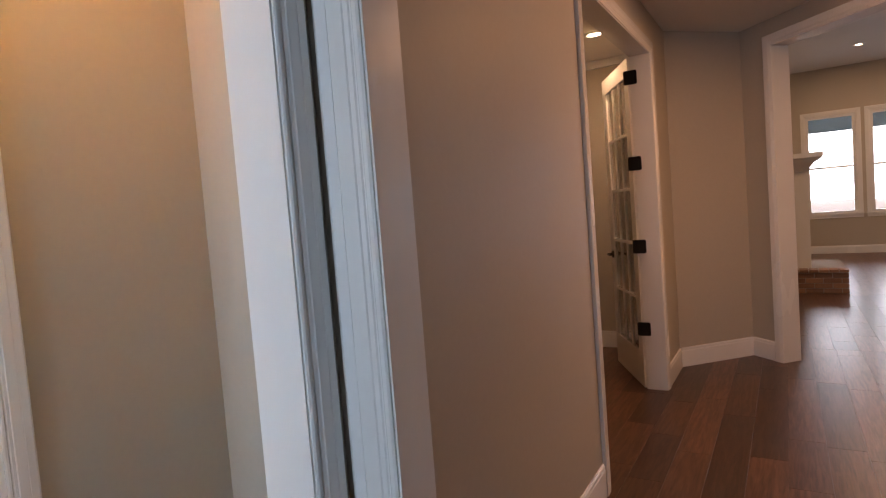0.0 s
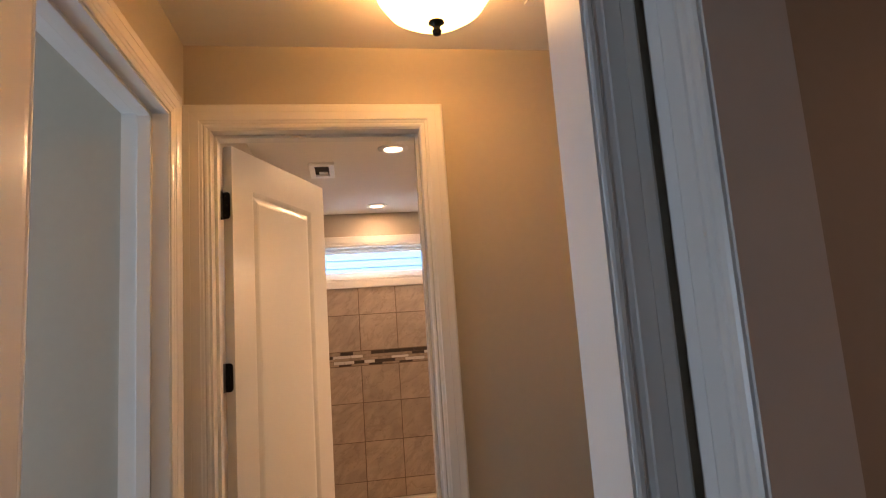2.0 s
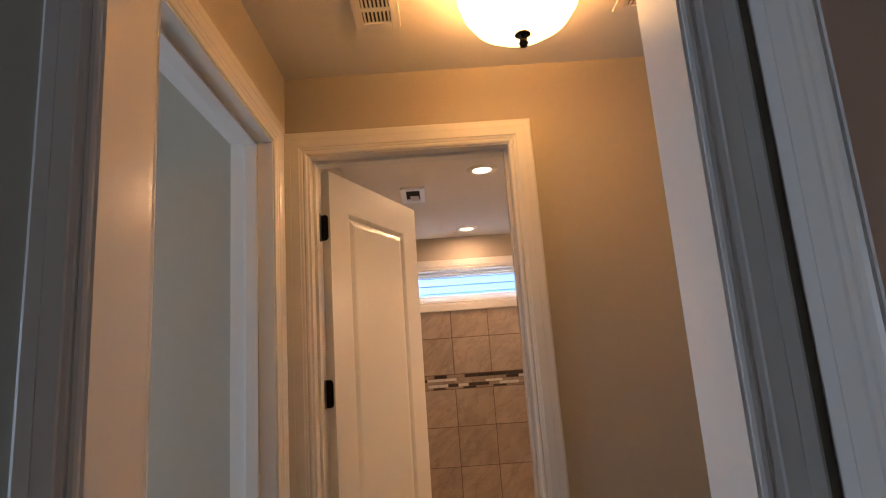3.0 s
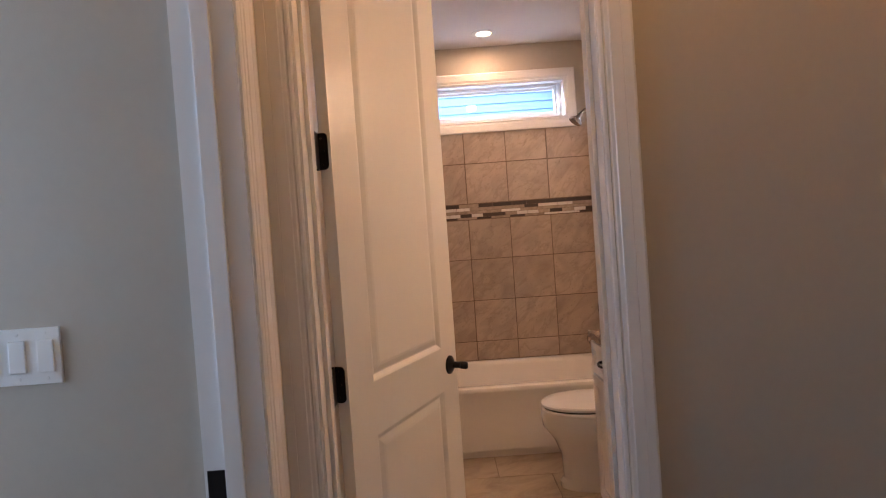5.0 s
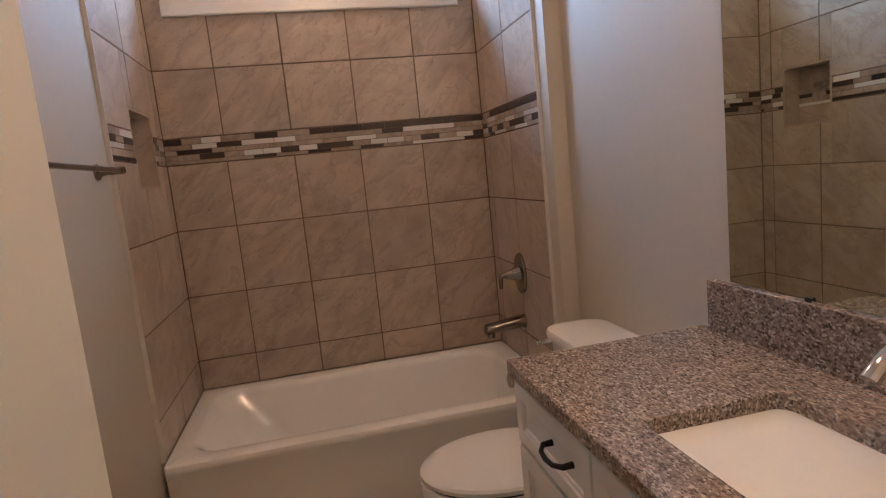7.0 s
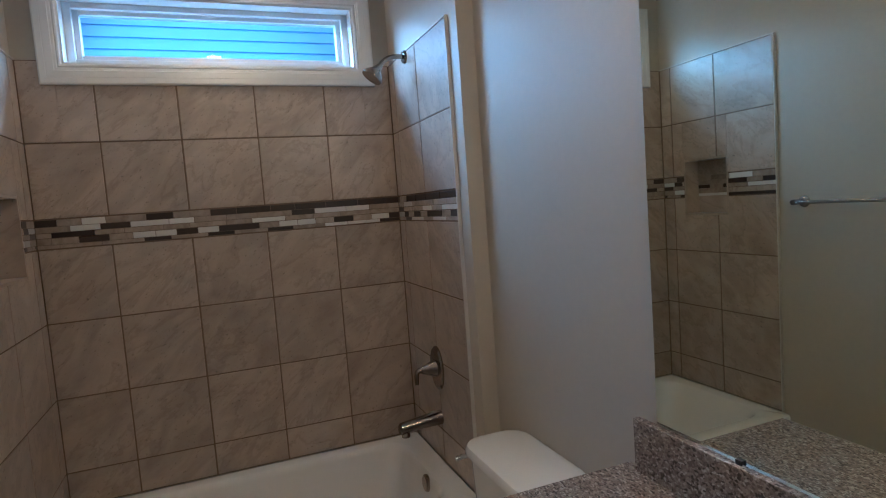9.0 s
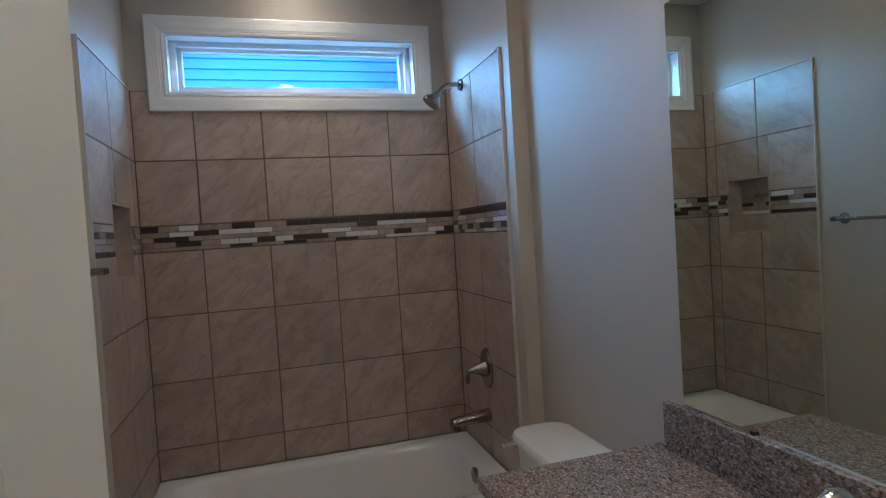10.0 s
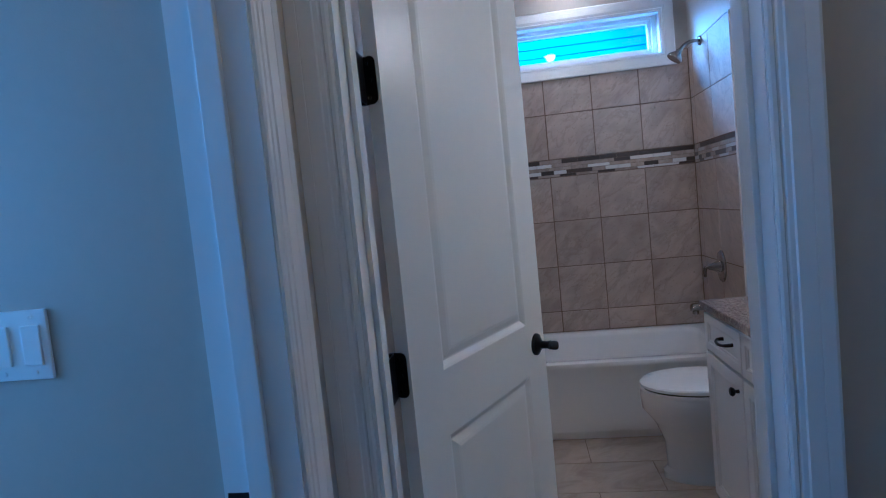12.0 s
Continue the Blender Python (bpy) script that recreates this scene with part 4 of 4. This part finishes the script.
def grille(name, label, x0, x1, y0, y1, slats, banks=1, along="y"):
    t = thing(name, label, "ceiling vent")
    z = HC
    w = 0.027
    part("frame", boxes((x0, x1, y0, y0 + w, z - 0.008, z), (x0, x1, y1 - w, y1, z - 0.008, z), (x0, x0 + w, y0 + w, y1 - w, z - 0.008, z), (x1 - w, x1, y0 + w, y1 - w, z - 0.008, z), bevel=0.002), VENTM, t)
    # flat black sheet instead of a shaded duct behind the slats
    part("duct_shade_sheet", boxes((x0 + w, x1 - w, y0 + w, y1 - w, z - 0.0015, z + 0.001)), CAVITY_SHADE, t)
    for k in range(slats):
        c = (k + 0.5) / slats
        if along == "y":
            xx = x0 + w + (x1 - x0 - 2 * w) * c
            part("slat", boxes((xx - 0.003, xx + 0.003, y0 + w, y1 - w, z - 0.005, z - 0.0016)), VENTM, t)
        else:
            yy = y0 + w + (y1 - y0 - 2 * w) * c
            part("slat", boxes((x0 + w, x1 - w, yy - 0.003, yy + 0.003, z - 0.005, z - 0.0016)), VENTM, t)
    for k in range(1, banks):
        xx = x0 + (x1 - x0) * k / banks
        part("mullion", boxes((xx - 0.007, xx + 0.007, y0 + w, y1 - w, z - 0.0065, z - 0.0012)), VENTM, t)
    return t


grille("return_vent", "white slatted ceiling register", -1.614, -1.25, 0.277, 0.413, 7, 4, "x")
grille("return_vent", "white slatted ceiling register", -1.605, -1.24, 1.062, 1.198, 7, 4, "x")
fan = thing("exhaust_fan", "white square bathroom exhaust fan grille", "exhaust fan")
FX0, FX1, FY0, FY1 = -3.685, -3.390, 0.284, 0.434
part("frame", boxes((FX0, FX1, FY0, FY0 + 0.032, HB - 0.018, HB), (FX0, FX1, FY1 - 0.032, FY1, HB - 0.018, HB), (FX0, FX0 + 0.045, FY0 + 0.032, FY1 - 0.032, HB - 0.018, HB), (FX1 - 0.035, FX1, FY0 + 0.032, FY1 - 0.032, HB - 0.018, HB), bevel=0.003), PLASTIC, fan)
# flat black sheet painted as the shaded hollow of the fan
part("opening", boxes((FX0 + 0.044, FX1 - 0.034, FY0 + 0.031, FY1 - 0.031, HB - 0.004, HB + 0.001)), CAVITY_SHADE, fan)
part("damper", boxes((FX0 + 0.046, FX0 + 0.110, FY0 + 0.055, FY1 - 0.040, HB - 0.010, HB - 0.0035), bevel=0.002), VENTM, fan)

lampx, lampy = -1.385, 0.737
dome = thing("ceiling_lamp", "lit amber glass bowl ceiling lamp with bronze finial", "ceiling lamp")
part("canopy", lathe(bmesh.new(), (lampx, lampy, HC), (0, 0, -1), [(0, 0), (0.07, 0), (0.068, 0.012), (0.03, 0.028), (0, 0.03)]), BLACK, dome, smooth=True)
part("stem", lathe(bmesh.new(), (lampx, lampy, HC - 0.03), (0, 0, -1), [(0, 0), (0.008, 0), (0.008, 0.15), (0, 0.15)], 12), BLACK, dome)
part("bowl", loft(bmesh.new(), [[(lampx + r * math.cos(a), lampy + r * math.sin(a), HC - 0.070 - d) for a in (2 * math.pi * i / 48 for i in range(48))] for r, d in ((0.160, -0.004), (0.165, 0.0), (0.163, 0.014), (0.152, 0.050), (0.128, 0.085), (0.09, 0.110), (0.045, 0.124), (0.012, 0.127), (0.010, 0.120), (0.044, 0.117), (0.087, 0.104), (0.123, 0.081), (0.146, 0.048), (0.157, 0.014), (0.159, 0.0))], False, False), BOWL, dome, "amber alabaster glass bowl", smooth=True)
part("finial", lathe(bmesh.new(), (lampx, lampy, HC - 0.193), (0, 0, -1), [(0, 0), (0.020, 0), (0.021, 0.006), (0.012, 0.012), (0.009, 0.020), (0.013, 0.028), (0.010, 0.038), (0, 0.042)], 20), BLACK, dome, "dark bronze finial", smooth=True)
lamp("bowl_lamp", "POINT", (lampx, lampy, HC - 0.10), (lampx, lampy, 0), 21.0, (1.0, 0.57, 0.19), 0.05)

# switch plate
sw = thing("light_switch", "white three-gang light switch plate", "light switch")
part("plate", boxes((-1.742, -1.736, -0.594, -0.420, 1.163, 1.278), bevel=0.002), PLASTIC, sw)
for k in range(3):
    y = -0.565 + 0.058 * k
    part("rocker", boxes((-1.738, -1.732, y - 0.017, y + 0.017, 1.187, 1.253), bevel=0.002), PLASTIC, sw)
    for zz in (1.175, 1.266):
        part("screw", lathe(bmesh.new(), (-1.7365, y, zz), (1, 0, 0), [(0, 0), (0.004, 0), (0.003, 0.0015), (0, 0.002)], 10), PLASTIC, sw)

# ---- hall and great room things ----
fd = tagged(new("door_2"), "white fifteen-pane glazed door standing open", "door", kind="structure")
fd.matrix_world = pose(-0.905, 4.385, 0.01, 0, 0, 118)
FW, FH = 0.79, 2.425
st, tr, br = 0.105, 0.125, 0.26
part("frame", boxes((0, st, -0.035, 0, 0, FH), (FW - st, FW, -0.035, 0, 0, FH), (st, FW - st, -0.035, 0, 0, br), (st, FW - st, -0.035, 0, FH - tr, FH), bevel=0.002), DOORW, fd)
for k in (1, 2):
    x = st + (FW - 2 * st) * k / 3
    part("muntin", boxes((x - 0.011, x + 0.011, -0.030, -0.005, br, FH - tr), bevel=0.003), DOORW, fd)
for k in (1, 2, 3, 4):
    z = br + (FH - tr - br) * k / 5
    part("muntin", boxes((st, FW - st, -0.0295, -0.0055, z - 0.011, z + 0.011), bevel=0.003), DOORW, fd)
for i in range(3):
    for k in range(5):
        xa, xb = st + (FW - 2 * st) * i / 3, st + (FW - 2 * st) * (i + 1) / 3
        za, zb = br + (FH - tr - br) * k / 5, br + (FH - tr - br) * (k + 1) / 5
        pane("pane", fd, xa, xb, -0.020, -0.016, za, zb)
for z in (2.288, 1.672, 1.066, 0.454):
    bm = bmesh.new()
    loft(bm, [[(-0.886 + px, yy, z + pz) for px, pz, _ in rrect(-0.047, 0.047, -0.050, 0.050, 0.012, 0, 5)] for yy in (4.374, 4.380)])
    bm.transform(pose(-0.905, 4.385, 0.01, 0, 0, 118).inverted())
    part("hinge", bm, BLACK, fd, "black butt hinge")
k2 = part("door_handle", lathe(bmesh.new(), (FW - 0.06, -0.035, 0.95), (0, -1, 0), [(0, 0), (0.032, 0), (0.030, 0.008), (0.012, 0.016), (0.011, 0.045), (0, 0.05)]), BLACK, fd, "black lever", smooth=True)
part("lever", tube(bmesh.new(), [(FW - 0.06, -0.08, 0.95), (FW - 0.15, -0.083, 0.95)], [0.010, 0.008]), BLACK, k2, smooth=True)

k3 = part("door_handle", lathe(bmesh.new(), (FW - 0.06, 0.0, 0.95), (0, 1, 0), [(0, 0), (0.032, 0), (0.030, 0.008), (0.012, 0.016), (0.011, 0.045), (0, 0.05)]), BLACK, fd, "black lever", smooth=True)
part("lever", tube(bmesh.new(), [(FW - 0.06, 0.045, 0.95), (FW - 0.15, 0.048, 0.95)], [0.010, 0.008]), BLACK, k3, smooth=True)

hearth = thing("hearth", "raised red brick fireplace hearth", "hearth")
part("core", boxes((-0.17, 0.70, 9.02, 10.5, 0, 0.295)), MORTAR, hearth)
brick_me = {}


def brick(parent, x0, x1, y0, y1, z0, z1):
    key = (round(x1 - x0, 3), round(y1 - y0, 3), round(z1 - z0, 3))
    if key not in brick_me:
        brick_me[key] = mesh_of("brick", box(bmesh.new(), 0, key[0], 0, key[1], 0, key[2], bevel=0.003, segments=1), BRICK)
    ob = new("brick", brick_me[key])
    ob.parent, ob.location = parent, (x0, y0, z0)


for r in range(4):
    off = 0.1 if r % 2 else 0.0
    x = -0.17
    while x < 0.70:
        w = min(0.19 if x > -0.17 or not off else 0.09, 0.705 - x)
        if w > 0.03:
            brick(hearth, x, x + w, 9.008, 9.03, 0.005 + r * 0.068, 0.005 + r * 0.068 + 0.058)
        x += w + 0.011
for k in range(8):
    brick(hearth, -0.17 + k * 0.111, -0.17 + k * 0.111 + 0.10, 8.99, 9.20, 0.278, 0.315)
mantel = thing("fireplace_mantel", "white painted fireplace mantel with moulded shelf", "mantel")
part("side_panel", boxes((-0.178, 0.31, 9.25, 10.3, 0.295, 1.64)), TRIM, mantel)
part("shelf", loft(bmesh.new(), [[(-0.178, y0, z), (x, y0, z), (x, y1, z), (-0.178, y1, z)] for x, y0, y1, z in ((0.32, 9.24, 10.31, 1.62), (0.34, 9.22, 10.33, 1.68), (0.42, 9.14, 10.41, 1.78), (0.48, 9.08, 10.47, 1.80), (0.48, 9.08, 10.47, 1.86))]), TRIM, mantel)
part("chimney_breast", boxes((-0.178, 0.10, 9.3, 10.25, 1.861, 3.8)), WALL, mantel)

# ---- tiles, mosaic, planks ----
tile_me = {}


def piece(name, parent, mat, x0, x1, y0, y1, z0, z1, bevel=0.0015):
    key = (name, mat.name, round(x1 - x0, 3), round(y1 - y0, 3), round(z1 - z0, 3))
    if key not in tile_me:
        tile_me[key] = mesh_of(name, box(bmesh.new(), 0, key[2], 0, key[3], 0, key[4], bevel=bevel, segments=1), mat)
    ob = new(name, tile_me[key])
    ob.parent, ob.location = parent, (x0, y0, z0)
    return ob


P, G = 0.308, 0.0065
ROWS_Z = [(0.455, 0.597), (0.597, 0.904), (0.904, 1.213), (1.213, 1.512), (1.630, 1.928), (1.928, 2.248)]
BAND = (1.512, 1.630)
surround = thing("tub_surround", "taupe stone tile surround with a mosaic band", "tile surround")
EDGE = -4.150   # outer end of the tiling on the alcove sides
# grout beds
part("grout", wall("x", BX0 + 0.0005, BX0 + 0.009, -0.001, 1.507, 0.454, 2.249, [(WIN[0] - 0.03, WIN[1] + 0.03, WIN[2] - 0.03, 2.3)]), GROUT, surround)
part("grout", wall("y", -0.0055, 0.003, BX0 + 0.009, EDGE + 0.003, 0.454, 2.249, [NICHE]), GROUT, surround)
part("grout", boxes((BX0 + 0.009, EDGE + 0.003, 1.5025, 1.5105, 0.454, 2.249)), GROUT, surround)
ycols = [0.006, 0.265, 0.568, 0.877, 1.183, 1.499]
xcols_r = [-4.879, -4.800, -4.492, EDGE]
xcols_l = [-4.879, -4.800, -4.492, EDGE]
for za, zb in ROWS_Z:
    for a, b in zip(ycols, ycols[1:]):
        if zb > 2.2:   # row cut round the window
            if a < 0.1:
                piece("tile", surround, TILE, BX0 + 0.002, BX0 + 0.012, a + G / 2, 0.135, za + G / 2, zb - G / 2)
                piece("tile", surround, TILE, BX0 + 0.002, BX0 + 0.012, 0.135, b - G / 2, za + G / 2, 2.205)
            elif b > 1.45:
                piece("tile", surround, TILE, BX0 + 0.002, BX0 + 0.012, a + G / 2, 1.367, za + G / 2, 2.205)
                piece("tile", surround, TILE, BX0 + 0.002, BX0 + 0.012, 1.367, b - G / 2, za + G / 2, zb - G / 2)
            else:
                piece("tile", surround, TILE, BX0 + 0.002, BX0 + 0.012, a + G / 2, b - G / 2, za + G / 2, 2.205)
            continue
        piece("tile", surround, TILE, BX0 + 0.002, BX0 + 0.012, a + G / 2, b - G / 2, za + G / 2, zb - G / 2)
    for a, b in zip(xcols_r, xcols_r[1:]):
        piece("tile", surround, TILE, a + G / 2, b - G / 2, 1.500, 1.510, za + G / 2, zb - G / 2)
    for a, b in zip(xcols_l, xcols_l[1:]):
        n0, n1, m0, m1 = NICHE
        if b <= n0 or a >= n1 or zb <= m0 or za >= m1:
            cuts = [(a + G / 2, b - G / 2, za + G / 2, zb - G / 2)]
        else:   # tiles cut round the niche
            l0, l1 = max(a + G / 2, n0), min(b - G / 2, n1)
            cuts = [(a + G / 2, n0, za + G / 2, zb - G / 2), (n1, b - G / 2, za + G / 2, zb - G / 2), (l0, l1, za + G / 2, m0), (l0, l1, m1, zb - G / 2)]
        for ca, cb, cc, cd in cuts:
            if cb - ca > 0.006 and cd - cc > 0.006:
                piece("tile", surround, TILE, ca, cb, -0.004, 0.006, cc, cd)
# niche lining
n0, n1, m0, m1 = NICHE
part("niche_back", boxes((n0, n1, -0.100, -0.090, m0, m1)), TILE, surround)
part("niche_lining", boxes((n0, n0 + 0.010, -0.090, 0.0045, m0, m1), (n1 - 0.010, n1, -0.090, 0.0045, m0, m1), (n0 + 0.010, n1 - 0.010, -0.090, 0.0045, m0, m0 + 0.010), (n0 + 0.010, n1 - 0.010, -0.090, 0.0045, m1 - 0.010, m1)), TILE, surround)
# edge strips of the tiling
for yy in ((1.4975, 1.5115), (-0.006, 0.0085)):
    part("edge_strip", boxes((EDGE - 0.0005, EDGE + 0.0045, yy[0], yy[1], 0.454, 2.2525)), EDGING, surround, "pale grey edge strip")
    part("edge_strip", boxes((-4.8785, EDGE - 0.0008, yy[0], yy[1], 2.2475, 2.2525)), EDGING, surround, "pale grey edge strip")

# mosaic band: five courses of unequal strips; white, dark or beige, with the length in centimetres, from the top course down
courses = [(1.6010, 1.6275), (1.5775, 1.5990), (1.5565, 1.5755), (1.5300, 1.5545), (1.5145, 1.5280)]
KIND = {"w": MOS_W, "d": MOS_D, "b": MOS_B}
BACK_BAND = (
    "d7.5 b8.5 w8.6 b14.8 d10.3 b14.7 d10.6 d14.5 d10.6 d14.1 d15 d40",
    "b11.8 w10.7 d10.8 w14.5 w9.9 b13 b12.7 b15.1 d10.3 w14.6 w11.2 b40",
    "b5.2 d14.9 b10.7 b14.6 b10.3 b14.6 b10.8 w14.4 b12.5 b12.4 b14.7 b40",
    "b5 b9.5 d10.7 b8.6 w8.5 w8.1 d8.3 w8.5 d16.8 b8.5 w8.2 w8.2 b8.5 d9.1 b8.9 w8.7 d40",
    "b7.7 b14.8 b15.4 d10.2 b14.5 d10.8 b14.1 d11.1 b14.4 w10.7 w15.7 d40")
SIDE_BAND = (
    "d2 b10.5 d13 d13 d17 d40",
    "b8 w12 b14 b14 b14 b40",
    "d7 b13.5 b13.5 w11 b12 w40",
    "w8 d6 b8 d8.5 b9 d17 b9 d40",
    "b10 d8 w16 b12 w14 b40")


def band(pattern, s0, s1, place, skip=(0, 0)):
    for (za, zb), run in zip(courses, pattern):
        s = s0
        for token in run.split():
            e = min(s + float(token[1:]) / 100, s1)
            for a, b in ((s, min(e, skip[0])), (max(s, skip[1]), e)) if skip[1] else ((s, e),):
                if b - a > 0.006:
                    place(a + 0.001, b - 0.001, za, zb, KIND[token[0]])
            s = e


band(BACK_BAND, 0.006, 1.499, lambda a, b, c, d, m: piece("mosaic_strip", surround, m, BX0 + 0.002, BX0 + 0.0125, a, b, c, d, 0.001))
band(SIDE_BAND, -4.877, EDGE - 0.002, lambda a, b, c, d, m: piece("mosaic_strip", surround, m, a, b, 1.4995, 1.510, c, d, 0.001))
band(SIDE_BAND[::-1], -4.877, EDGE - 0.002, lambda a, b, c, d, m: piece("mosaic_strip", surround, m, a, b, -0.004, 0.0065, c, d, 0.001), (NICHE[0] - 0.002, NICHE[1] + 0.002))
band(("b9 b12 b40", "b14 b40", "d8 b9 d40", "b12 b40", "w14 w40"), NICHE[0] + 0.012, NICHE[1] - 0.012, lambda a, b, c, d, m: piece("mosaic_strip", surround, m, a, b, -0.0905, -0.084, c, d, 0.001))

# bathroom floor tiles, running bond
btiles = thing("bath_floor_tiling", "beige stone-look floor tiles in running bond", "floor tiles")
btiles["kind"] = "structure"
TW, TL = 0.305, 0.610
nx = 0
x = -4.16
while x < -1.96:
    x1 = min(x + TW, -1.962)
    off = 0.0 if nx % 2 == 0 else TL / 2
    yb = 0.595 - TL - off
    while yb < 1.573:
        a, b = max(yb, -0.004), min(yb + TL, 1.573)
        if b - a > 0.02:
            piece("tile", btiles, FLOORTILE, x + 0.002, x1 - 0.002, a + 0.002, b - 0.002, -0.006, 0.0, 0.0012)
        yb += TL
    nx += 1
    x += TW
piece("threshold", btiles, TRIM, -1.962, -1.950, 0.064, 0.746, -0.006, 0.004)

# wooden planks
rng = random.Random(4)
far_bm = bmesh.new()
count = 0
lengths = (0.62, 0.95, 1.22, 1.22)
for (rx0, rx1, ry0, ry1) in ((-1.948, 2.58, -2.48, 5.9), (-3.0, -1.948, 2.2, 5.9), (-0.18, 6.0, 5.9, 14.4)):
    x = rx0
    while x < rx1 - 0.01:
        x1 = min(x + 0.178, rx1)
        y = ry0 - rng.random() * 1.0
        while y < ry1:
            ln = rng.choice(lengths)
            a, b = max(y, ry0), min(y + ln, ry1)
            if b - a > 0.01:
                near = 1.0 < (a + b) / 2 < 8.5 and -1.2 < x < 1.6 and count < 300
                if near:
                    piece("plank", floor_wood, WOOD, x + 0.0005, x1 - 0.0005, a + 0.0005, b - 0.0005, -0.006, 0.0, 0.0006)
                    count += 1
                else:
                    box(far_bm, x + 0.0008, x1 - 0.0008, a + 0.0008, b - 0.0008, -0.006, 0.0)
            y += ln
        x += 0.178
far = part("planks", far_bm, WOOD, floor_wood)
far["kind"] = "stuff"
